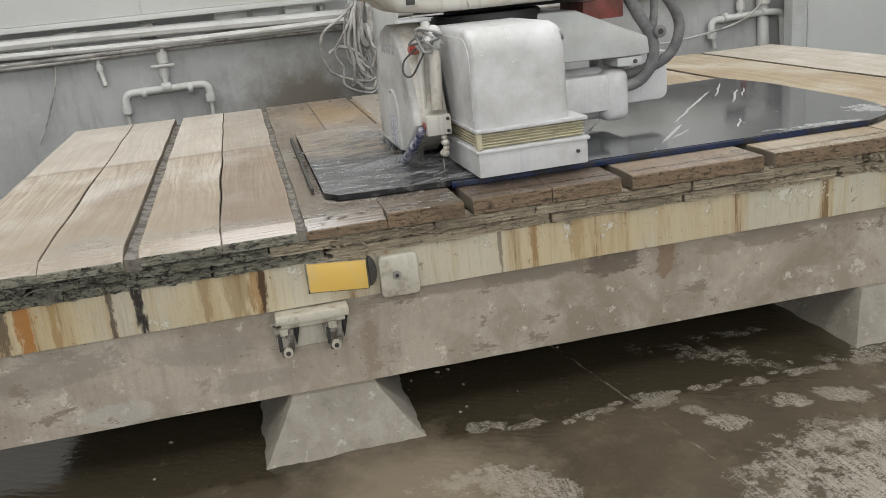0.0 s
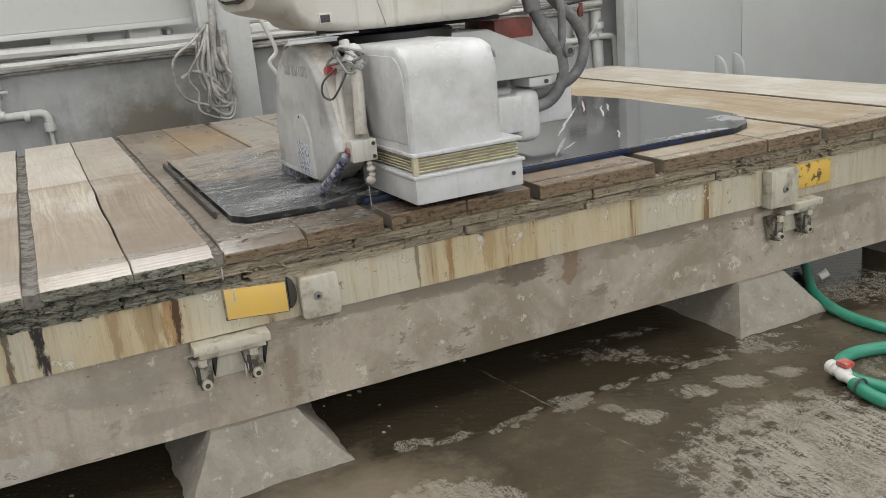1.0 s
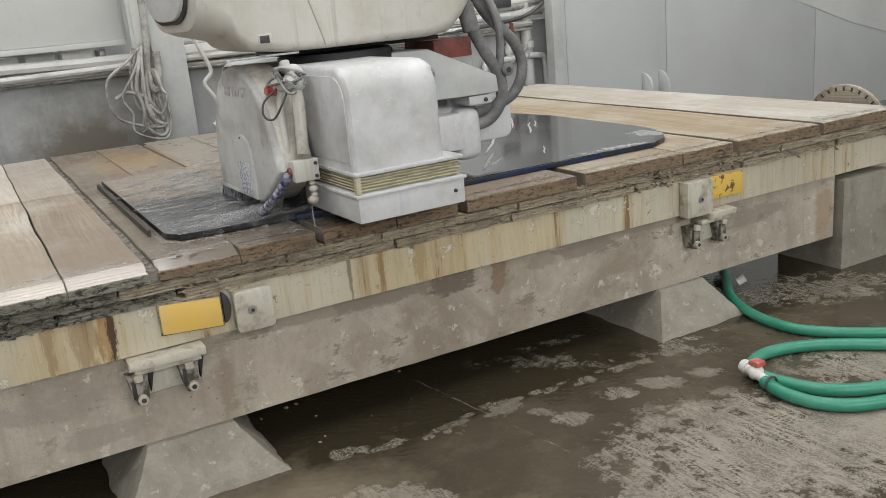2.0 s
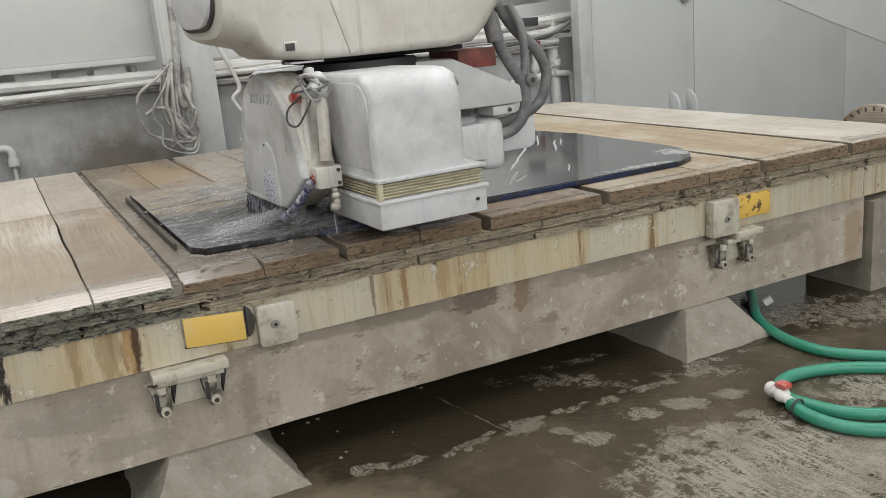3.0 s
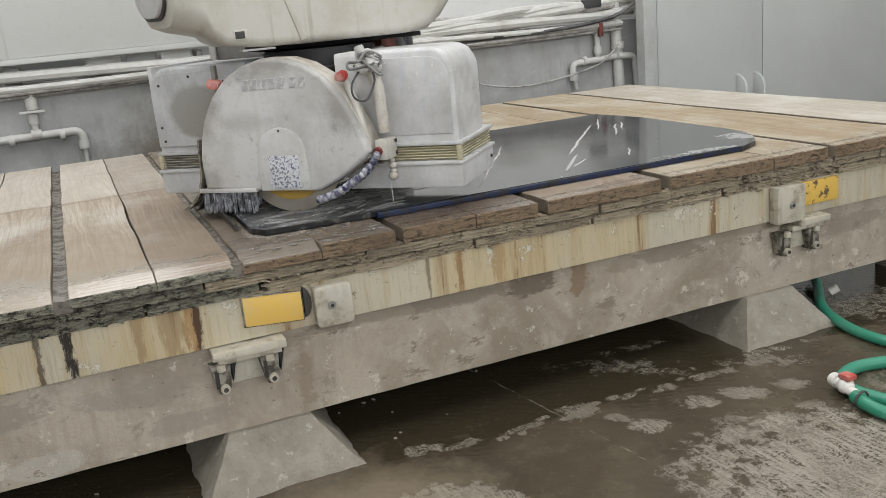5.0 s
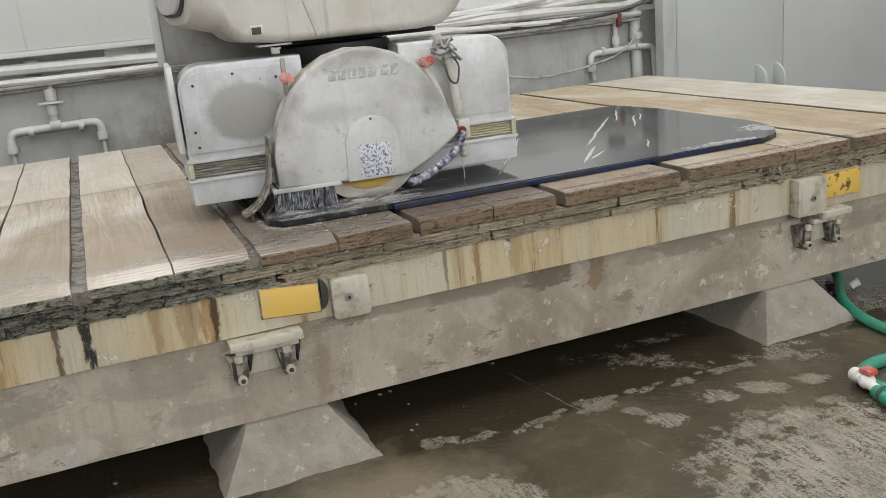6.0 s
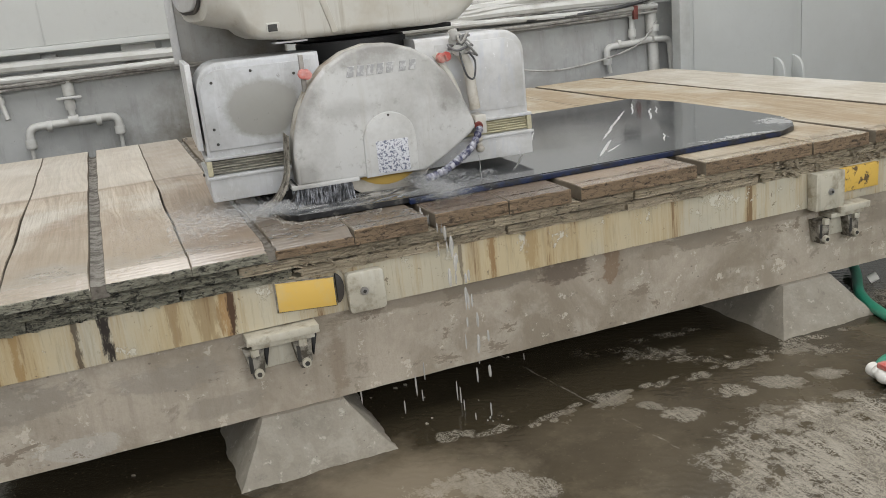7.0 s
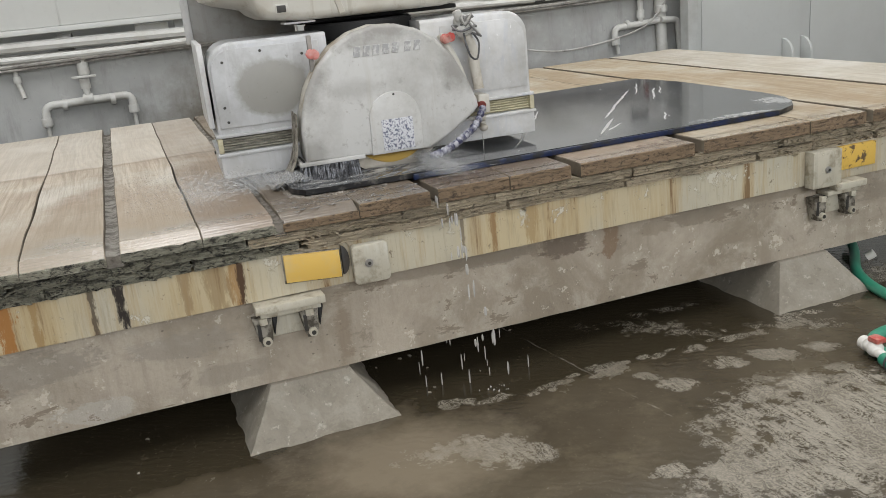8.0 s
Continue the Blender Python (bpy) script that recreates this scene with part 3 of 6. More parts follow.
spot = k.ramp(k.noise(co, 34, 3, 0.6), 0.71, 0.74)
slur = k.math("ADD", k.math("MAXIMUM", k.blob(co, (2.17, 0.33, 0.722), (0.13, 0.16, 1.0)), k.math("MULTIPLY", k.blob(co, (1.85, 0.19, 0.722), (0.35, 0.05, 1.0)), 0.8)), k.math("MULTIPLY", k.math("SUBTRACT", k.noise(co, 26, 7, 0.78), 0.5), 3.0))
slur = k.ramp(slur, 0.35, 0.6)
white = k.math("MAXIMUM", k.math("MAXIMUM", vein, k.math("MULTIPLY", spot, 0.8)), k.math("MULTIPLY", slur, 0.5))
c = k.mix(white, (0.055, 0.057, 0.06), (0.5, 0.5, 0.49))
wetl = k.math("ADD", k.blob(co, (0.25, 0.85, 0.722), (0.7, 0.95, 1.0)), k.math("MULTIPLY", k.math("SUBTRACT", k.noise(k.map(co, (4, 22, 4), rot=(0, 0, 0.15)), 1.0, 5, 0.7), 0.5), 1.4))
wetl = k.ramp(wetl, 0.3, 0.55)
# brown slurry flooding the slab's far corner, broken by dark clear streaks
mudf = k.math("ADD", k.math("MAXIMUM", k.blob(co, (0.6, 1.55, 0.722), (0.85, 0.75, 1.0)), k.math("MULTIPLY", k.blob(co, (0.28, 1.15, 0.722), (0.36, 0.55, 1.0)), 0.8)), k.math("MULTIPLY", k.math("SUBTRACT", k.noise(k.map(co, (3, 12, 3), rot=(0, 0, 0.12)), 1.0, 6, 0.7), 0.5), 1.2))
mudf = k.ramp(mudf, 0.12, 0.4)
c = k.mix(k.math("MULTIPLY", mudf, 0.85), c, (0.29, 0.235, 0.17))
froth = k.math("MULTIPLY", k.ramp(k.noise(k.map(co, (5, 26, 5), rot=(0, 0, 0.2)), 1.0, 6, 0.75, 0.8), 0.58, 0.64), wetl)
c = k.mix(k.math("MULTIPLY", froth, 0.7), c, (0.5, 0.48, 0.44))
ridge = k.math("MULTIPLY", k.noise(k.map(co, (6, 40, 6), rot=(0, 0, 0.2)), 1.0, 4, 0.6), wetl)
M["black_stone"] = k.done(c, k.math("ADD", k.ramp(white, 0, 1, 0.09, 0.5), k.math("MULTIPLY", mudf, 0.16)), 0, ridge, 0.8, 0.012, k.math("SUBTRACT", 0.5, k.math("MULTIPLY", k.math("MAXIMUM", mudf, k.math("MULTIPLY", wetl, 0.6)), 0.3)))
k.b.inputs["IOR"].default_value = 2.5

k = Mat("water")
M["water"] = k.done((0.5, 0.5, 0.49), 0.08, 0, k.noise(k.co, 40, 3), 0.3, 0.003)
k.b.inputs["Transmission Weight"].default_value, k.b.inputs["IOR"].default_value = 0.7, 1.33
k = Mat("mist_speck")
M["mist_speck"] = k.done((0.72, 0.73, 0.73), 0.5, 0, None, alpha=0.3)
k = Mat("mist_haze")
M["mist_haze"] = k.done((0.75, 0.76, 0.76), 0.7, 0, None, alpha=0.1)
k = Mat("droplet")
M["droplet"] = k.done((0.62, 0.61, 0.58), 0.3, 0, None, alpha=0.5)


# ---- mesh helpers ----
def link(name, bm, material, parent=None, label="", smooth=True, angle=35):
    me = bpy.data.meshes.new(name)
    bm.normal_update()
    bm.to_mesh(me)
    bm.free()
    me.materials.append(M[material])
    if smooth:
        me.polygons.foreach_set("use_smooth", [True] * len(me.polygons))
        me.set_sharp_from_angle(angle=radians(angle))
    ob = new(name, me)
    ob.parent = parent
    if label:
        ob["label"] = label
    return ob


part = link


def empty(name, m=None):
    ob = new(name)
    ob.empty_display_size = 0.1
    if m is not None:
        ob.matrix_world = m
    return ob


def thing(name, bm, material, label, category, group="", kind="", m=None):
    ob = link(name, bm, material)
    if m is not None:
        ob.matrix_world = m
    return tagged(ob, label, category, group, kind)


def box(x0, x1, y0, y1, z0, z1, bevel=0.004, seg=2, bm=None, jitter=0.0):
    own = bmesh.new()
    r = bmesh.ops.create_cube(own, size=1)
    for v in r["verts"]:
        v.co = Vector(((x0 + x1) / 2 + v.co.x * (x1 - x0), (y0 + y1) / 2 + v.co.y * (y1 - y0), (z0 + z1) / 2 + v.co.z * (z1 - z0)))
        if jitter:
            v.co += Vector([random.uniform(-jitter, jitter) for _ in range(3)])
    if bevel:
        bmesh.ops.bevel(own, geom=own.edges[:], offset=bevel, segments=seg, affect="EDGES", profile=0.6)
    return join(bm, own)


def join(bm, own):
    if bm is None:
        return own
    me = bpy.data.meshes.new("tmp")
    own.to_mesh(me)
    own.free()
    bm.from_mesh(me)
    bpy.data.meshes.remove(me)
    return bm


def prism(outline, a, b, axis="x", bevel=0.0, seg=2, bm=None):
    """An outline in the plane across axis, pushed out from a to b along it."""
    own = bmesh.new()

    def at(u, v, w):
        return {"x": (w, u, v), "y": (u, w, v), "z": (u, v, w)}[axis]
    f0 = own.faces.new([own.verts.new(at(u, v, a)) for u, v in outline])
    r = bmesh.ops.extrude_face_region(own, geom=[f0])
    top = [e for e in r["geom"] if isinstance(e, bmesh.types.BMVert)]
    for v in top:
        v.co["xyz".index(axis)] = b
    bmesh.ops.recalc_face_normals(own, faces=own.faces[:])
    if bevel:
        caps = [e for e in own.edges if abs(e.verts[0].co["xyz".index(axis)] - e.verts[1].co["xyz".index(axis)]) < 1e-6]
        bmesh.ops.bevel(own, geom=caps, offset=bevel, segments=seg, affect="EDGES", profile=0.5)
    return join(bm, own)


def cyl(p, q, r0, r1=None, n=20, bm=None, bevel=0.0):
    own = bmesh.new()
    p, q = Vector(p), Vector(q)
    d = q - p
    r = bmesh.ops.create_cone(own, cap_ends=True, segments=n, radius1=r0, radius2=r0 if r1 is None else r1, depth=d.length)
    if bevel:
        rim = [e for e in own.edges if abs(e.verts[0].co.z - e.verts[1].co.z) < 1e-6]
        bmesh.ops.bevel(own, geom=rim, offset=bevel, segments=2, affect="EDGES")
    bmesh.ops.transform(own, matrix=Matrix.Translation((p + q) / 2) @ d.to_track_quat("Z", "Y").to_matrix().to_4x4(), verts=own.verts[:])
    return join(bm, own)


def smooth_path(pts, steps=8):
    pts = [Vector(p) for p in pts]
    out = []
    for i in range(len(pts) - 1):
        p0, p1, p2, p3 = pts[max(i - 1, 0)], pts[i], pts[i + 1], pts[min(i + 2, len(pts) - 1)]
        for s in range(steps):
            u = s / steps
            out.append(0.5 * ((2 * p1) + (p2 - p0) * u + (2 * p0 - 5 * p1 + 4 * p2 - p3) * u * u + (3 * p1 - p0 - 3 * p2 + p3) * u ** 3))
    out.append(pts[-1])
    return out


def tube(pts, r, n=10, steps=8, bm=None, ribs=0.0, rib_n=2):
    """A round tube along a smooth way; ribs makes it corrugated."""
    own = bmesh.new()
    way = smooth_path(pts, steps) if steps else [Vector(p) for p in pts]
    rings, side = [], None
    for i, p in enumerate(way):
        d = (way[min(i + 1, len(way) - 1)] - way[max(i - 1, 0)]).normalized()
        side = (side - d * side.dot(d)).normalized() if side else d.orthogonal().normalized()
        other = d.cross(side)
        rr = r * (1 + (ribs if i % rib_n == 0 else -ribs)) if ribs else r
        rings.append([own.verts.new(p + (side * math.cos(2 * math.pi * j / n) + other * math.sin(2 * math.pi * j / n)) * rr) for j in range(n)])
    for a, b in zip(rings, rings[1:]):
        for j in range(n):
            own.faces.new((a[j], a[(j + 1) % n], b[(j + 1) % n], b[j]))
    own.faces.new(rings[0][::-1])
    own.faces.new(rings[-1])
    return join(bm, own)


def ball(c, r, bm=None, seg=12, squash=(1, 1, 1)):
    own = bmesh.new()
    bmesh.ops.create_uvsphere(own, u_segments=seg, v_segments=max(6, seg // 2 + 2), radius=r)
    for v in own.verts:
        v.co = Vector((v.co.x * squash[0], v.co.y * squash[1], v.co.z * squash[2])) + Vector(c)
    return join(bm, own)


def round_rect(u0, u1, v0, v1, r, n=5, corners=(1, 1, 1, 1)):
    """Outline of a rectangle with rounded corners: lower left, lower right, upper right, upper left."""
    out = []
    for i, (cu, cv, a) in enumerate(((u0 + r, v0 + r, 180), (u1 - r, v0 + r, 270), (u1 - r, v1 - r, 0), (u0 + r, v1 - r, 90))):
        if corners[i]:
            out += [(cu + r * math.cos(radians(a + 90 * s / n)), cv + r * math.sin(radians(a + 90 * s / n))) for s in range(n + 1)]
        else:
            out.append(((u0, v0), (u1, v0), (u1, v1), (u0, v1))[i])
    return out


def loft(sections, bm=None, caps=True):
    own = bmesh.new()
    rings = [[own.verts.new(p) for p in s] for s in sections]
    for a, b in zip(rings, rings[1:]):
        for j in range(len(a)):
            own.faces.new((a[j], a[(j + 1) % len(a)], b[(j + 1) % len(a)], b[j]))
    if caps:
        own.faces.new(rings[0][::-1])
        own.faces.new(rings[-1])
    bmesh.ops.recalc_face_normals(own, faces=own.faces[:])
    return join(bm, own)


# ---- the hall ----
bm = bmesh.new()
bmesh.ops.create_grid(bm, x_segments=60, y_segments=60, size=1)
for v in bm.verts:
    v.co = Vector((1.0 + v.co.x * 9, -1.0 + v.co.y * 7, 0.0))
    v.co.z = 0.004 * noise.noise(v.co * 1.7)
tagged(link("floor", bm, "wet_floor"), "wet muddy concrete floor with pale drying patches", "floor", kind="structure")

tagged(link("wall_north_lower", box(-8, 10, 3.3, 3.54, -0.05, 1.13, 0.01), "wall_render"), "grey rendered low wall with a brown damp stain", "wall", kind="structure")
tagged(link("wall_north_upper", box(-8, 10, 3.75, 3.9, -0.05, 6, 0), "bright_wall"), "pale painted upper wall behind the low wall", "wall", kind="structure")
bm = bmesh.new()
for x0, x1, z0, z1 in ((-8, -5, -0.05, 6), (7, 10, -0.05, 6), (-5, 7, -0.05, 2.5), (-5, 7, 5.0, 6)):
    box(x0, x1, -8.2, -8, z0, z1, 0, bm=bm)
tagged(link("wall_south", bm, "bright_wall"), "plain pale hall wall with a long window opening", "wall", kind="structure")
tagged(link("wall_west", box(-8.2, -8, -8, 3.9, -0.05, 6, 0), "bright_wall"), "plain pale hall wall", "wall", kind="structure")
tagged(link("wall_east", box(10, 10.2, -8, 3.9, -0.05, 6, 0), "bright_wall"), "plain pale hall wall", "wall", kind="structure")
bm = bmesh.new()
edges = [-8.2]
for lx, ly, sx, sy in SKYLIGHTS:
    edges += [lx - sx / 2, lx + sx / 2]
edges.append(10.2)
for i in range(0, len(edges), 2):
    box(edges[i], edges[i + 1], -8.2, 3.9, 5.6, 5.7, 0, bm=bm)
for lx, ly, sx, sy in SKYLIGHTS:
    box(lx - sx / 2, lx + sx / 2, -8.2, ly - sy / 2, 5.6, 5.7, 0, bm=bm)
    box(lx - sx / 2, lx + sx / 2, min(ly + sy / 2, 3.85), 3.9, 5.6, 5.7, 0, bm=bm)
tagged(link("ceiling", bm, "roof_sheet"), "pale sheet roof with long roof lights", "ceiling", kind="structure")


def sheet_panel():
    """The large pale sheet over the low wall, with its lower trim and seams."""
    p = empty("wall_panel")
    part("sheet", box(-6, 0.6, 3.22, 3.25, 1.285, 3.2, 0.004), "panel_sheet", p)
    part("lower_trim", box(-6, 0.6, 3.205, 3.245, 1.25, 1.283, 0.004), "panel_sheet", p)
    for sx in (-0.62, -2.3):
        part("seam", box(sx, sx + 0.012, 3.214, 3.2195, 1.29, 3.2, 0.001), "panel_sheet", p)
    return tagged(p, "pale grey-green sheet metal panel above the low wall", "wall panel")


sheet_panel()


def steel_enclosure():
    p = empty("steel_enclosure")
    part("frame_post", box(3.64, 3.73, 2.99, 3.09, 0, 3.6, 0.006), "post_paint", p)
    for i, (a, b) in enumerate(((3.735, 4.79), (4.796, 6.6), (6.606, 8.4))):
        part("sheet", box(a, b, 3.02, 3.05, 0, 3.6, 0.003), "cabinet_sheet", p)
    part("edge_strip", box(3.775, 3.785, 3.012, 3.018, 0, 3.6, 0.001), "post_paint", p)
    for fx in (4.52, 4.7):
        out = [(3.018, 0.36), (2.9, 0.36)] + [(3.018 - 0.118 * math.cos(radians(a)), 0.5 + 0.13 * math.sin(radians(a))) for a in range(0, 91, 15)]
        part("lug", prism(out, fx, fx + 0.022, "x", 0.003), "cabinet_sheet", p, "rounded steel lug")
    part("pull_ring", prism([(4.69 + 0.05 * math.cos(a * math.pi / 12), 1.36 + 0.05 * math.sin(a * math.pi / 12)) for a in range(24)], 3.0, 3.018, "y", 0.003), "bare_steel", p)
    # thin sheet added to draw the paler slanting area of the enclosure
    part("pale_cover", prism([(5.3, 1.43), (5.74, 1.27), (6.3, 1.07), (7.13, 0.79), (8.3, 0.5), (8.3, 3.3), (5.3, 3.3)], 3.013, 3.0185, "y", 0.001), "bright_wall", p, "thin added sheet for the paler slanting area")
    return tagged(p, "grey sheet steel enclosure wall with two rounded lugs", "partition")


steel_enclosure()


def wall_post():
    p = empty("wall_post")
    part("column", box(0.715, 0.915, 3.05, 3.2, 0, 3.4, 0.008), "post_paint", p)
    part("base_plate", box(0.66, 1.0, 3.0, 3.24, 0, 0.02, 0.003), "post_paint", p)
    part("foot_gusset", prism([(0.645, 0.55), (0.713, 0.55), (0.713, 0.92), (0.685, 0.95)], 3.06, 3.1, "y", 0.003), "post_paint", p)
    part("switch_box", box(0.605, 0.705, 3.03, 3.16, 1.22, 2.4, 0.01), "cabinet_sheet", p, "tall narrow switch box")
    part("box_lid", box(0.625, 0.69, 3.02, 3.029, 1.25, 2.38, 0.003), "panel_sheet", p)
    return tagged(p, "grey steel column with a narrow switch box", "column")


wall_post()


def pipe_run(name, label, pieces, fittings, material="pipe_plastic"):
    p = empty(name)
    for pts, r in pieces:
        part("pipe", tube(pts, r, 12, 0), material, p)
    for c, r, ln, ax in fittings:
        d = Vector({"x": (1, 0, 0), "y": (0, 1, 0), "z": (0, 0, 1)}[ax]) * ln / 2
        part("fitting", cyl(Vector(c) - d, Vector(c) + d, r, n=16, bevel=0.003), material, p)
    return tagged(p, label, "water pipe")


def elbow(a, c, b, r, n=5):
    """The corner of a bent pipe: points round c between a and b."""
    a, b, c = Vector(a), Vector(b), Vector(c)
    u, v = (a - c).normalized() * r, (b - c).normalized() * r
    return [a] + [c + u * (1 - s / n) ** 2 + v * (s / n) ** 2 for s in range(n + 1)] + [b]


YP = 3.25
run1 = pipe_run("wall_pipe", "white plastic pipe manifold with a valve on the wall",
                [(elbow((-0.55, YP, 0.83), (-0.805, YP, 0.826), (-0.81, YP, 0.7), 0.05), 0.024),
                 (elbow((-0.55, YP, 0.83), (-0.298, YP, 0.832), (-0.3, YP, 0.72), 0.05), 0.024),
                 ([(-0.55, YP, 0.83), (-0.553, YP, 0.97)], 0.02), ([(-0.545, YP, 1.0), (-0.535, YP, 1.1)], 0.026), ([(-0.81, YP, 0.72), (-0.812, YP, 0.55)], 0.012), ([(-0.3, YP, 0.73), (-0.3, YP, 0.6)], 0.012)],
                [((-0.69, YP, 0.82), 0.034, 0.03, "x"), ((-0.41, YP, 0.82), 0.034, 0.03, "x"), ((-0.81, YP, 0.73), 0.031, 0.05, "z"), ((-0.3, YP, 0.745), 0.031, 0.05, "z"), ((-0.55, YP, 0.84), 0.03, 0.06, "x"),
                 ((-0.552, YP, 0.93), 0.03, 0.06, "z"), ((-0.545, YP, 1.02), 0.034, 0.07, "z"), ((-0.548, YP, 0.975), 0.03, 0.02, "z")])
part("lever", box(-0.62, -0.48, YP - 0.05, YP - 0.035, 0.968, 0.982, 0.004), "pipe_plastic", run1, "small valve lever")
run2 = pipe_run("wall_tap", "small white tap pipe on the wall", [([(-0.925, YP, 1.12), (-0.92, YP, 0.99), (-0.9, YP - 0.03, 0.89)], 0.014)], [((-0.92, YP, 1.0), 0.022, 0.04, "z")])
run3 = pipe_run("corner_pipe", "white plastic pipes with a red valve in the corner",
                [(elbow((3.45, YP, 0.86), (3.17, YP, 0.85), (3.18, YP, 0.74), 0.05), 0.024), ([(3.45, YP, 0.86), (3.58, YP, 0.87)], 0.024),
                 (elbow((3.56, YP - 0.03, 0.87), (3.71, YP - 0.03, 0.86), (3.73, YP - 0.03, 0.6), 0.05), 0.024), ([(3.4, YP, 0.87), (3.4, YP, 1.25)], 0.02), ([(3.6, YP + 0.02, 0.62), (3.57, YP + 0.02, 1.3)], 0.042), ([(3.185, YP, 0.75), (3.2, YP, 0.66)], 0.014)],
                [((3.28, YP, 0.86), 0.034, 0.03, "x"), ((3.18, YP, 0.75), 0.032, 0.05, "z"), ((3.4, YP, 0.93), 0.03, 0.06, "z"), ((3.4, YP, 1.08), 0.03, 0.07, "z"), ((3.58, YP, 0.95), 0.05, 0.05, "z"), ((3.73, YP - 0.03, 0.76), 0.032, 0.05, "z")])
part("red_lever", box(3.385, 3.42, YP - 0.06, YP - 0.03, 1.03, 1.13, 0.006), "red_oxide", run3, "red valve lever")

for i, (dz, r, dy, mt) in enumerate(((0.04, 0.032, 0.0, "pipe_plastic"), (-0.012, 0.02, -0.03, "pipe_plastic"), (-0.05, 0.014, -0.02, "cable_grey"), (-0.03, 0.011, 0.03, "cable_grey"), (0.0, 0.013, 0.035, "cable_grey"), (-0.07, 0.009, -0.01, "cable_grey"))):
    pts = [(-6 + 0.8 * j, 3.24 + dy + 0.008 * math.sin(j * 2.1 + i), 1.135 + dz + 0.012 * math.sin(j * 1.3 + i * 2)) for j in range(13)]
    tagged(link("wall_conduit", tube(pts, r, 8, 5), mt), "dusty pale conduit running along the wall top", "conduit", "conduits along the wall")
rnd = random.Random(7)
for i in range(9):
    r = rnd.choice((0.008, 0.011, 0.014, 0.02, 0.028))
    pts = [(0.95 + 0.35 * j, 3.26 + rnd.uniform(-0.03, 0.05), 1.1 + 0.012 * j + 0.13 * (i / 9) + rnd.uniform(-0.02, 0.02)) for j in range(9)]
    tagged(link("wall_conduit", tube(pts, r, 8, 5), "cable_grey" if r < 0.025 else "pipe_plastic"), "dusty pale cable running along the wall top", "conduit", "conduits along the wall")
tagged(link("black_cable", tube([(2.5, 3.2, 1.115), (2.76, 3.2, 1.111), (3.12, 3.19, 1.12), (3.47, 3.17, 1.16), (3.6, 3.13, 1.22), (3.66, 3.1, 1.27)], 0.014, 8), "cable_dark"), "dark loose cable on the wall", "cable")
tagged(link("slack_cable", tube([(1.9, 3.22, 1.1), (2.2, 3.2, 0.86), (2.6, 3.18, 0.75), (3.0, 3.18, 0.76), (3.4, 3.2, 0.84), (3.6, 3.22, 1.0)], 0.007, 8), "cable_grey"), "thin slack pale cable on the wall", "cable")
tagged(link("junction_box", box(3.28, 3.42, 3.2, 3.27, 1.245, 1.305, 0.006), "cable_dark"), "small dark junction box on the conduits", "junction box")
tagged(link("string_cable", tube([(-1.165, 3.235, 1.18), (-1.16, 3.23, 1.08), (-1.175, 3.23, 0.97), (-1.22, 3.235, 0.85), (-1.29, 3.24, 0.7), (-1.35, 3.24, 0.59)], 0.006, 8), "cable_grey"), "thin pale cable hanging down the wall", "cable")
# clutter on the wall top
for i, (cx, w, h, mt) in enumerate(((-1.1, 0.12, 0.06, "white_plastic"), (-0.62, 0.09, 0.07, "bare_steel"), (-0.1, 0.2, 0.08, "white_plastic"), (0.12, 0.16, 0.085, "panel_sheet"), (0.33, 0.18, 0.09, "white_plastic"), (0.48, 0.05, 0.07, "bare_steel"))):
    tagged(link("ledge_block", box(cx - w / 2, cx + w / 2, 3.34, 3.48, 1.131, 1.15 + h * 1.15, 0.012, jitter=0.008), mt), "pale dusty box on the wall ledge", "box")
# tangle of cables at the post
rnd = random.Random(4)
for i in range(4):
    x0 = 0.6 + 0.028 * i
    pts = [(x0, 3.03 - 0.012 * i, 1.23), (x0 - rnd.uniform(0.02, 0.12), 3.0 - 0.01 * i, 1.02), (x0 - rnd.uniform(-0.05, 0.24), 2.97, 0.86 + rnd.uniform(-0.08, 0.05)), (x0 + rnd.uniform(-0.05, 0.04), 2.96 - 0.01 * i, 0.74 + rnd.uniform(0, 0.05)), (x0 + rnd.uniform(0, 0.06), 2.98, 0.86 + rnd.uniform(-0.05, 0.1)), (x0 + 0.02, 3.02, 1.05 + rnd.uniform(-0.1, 0.1)), (x0 + rnd.uniform(-0.1, 0.02), 3.05, 1.17)]
    tagged(link("loose_cable", tube(pts, rnd.choice((0.005, 0.006, 0.009)), 8), "cable_grey"), "dusty grey cable hanging in loops by the post", "cable", "cables by the post")
tagged(link("loose_cable", tube([(0.45, 2.97, 0.95), (0.52, 2.96, 0.98), (0.6, 2.95, 0.95), (0.66, 2.95, 0.88), (0.7, 2.95, 0.8)], 0.012, 8), "cable_grey"), "dusty grey cable hanging in loops by the post", "cable", "cables by the post")
tagged(link("loose_cable", tube([(0.7, 3.02, 1.6), (0.69, 3.01, 1.3), (0.66, 3.0, 1.1), (0.68, 2.99, 0.98), (0.72, 2.99, 1.02), (0.73, 3.0, 1.2)], 0.022, 8), "cable_grey"), "thick dusty cable bent by the post", "cable", "cables by the post")
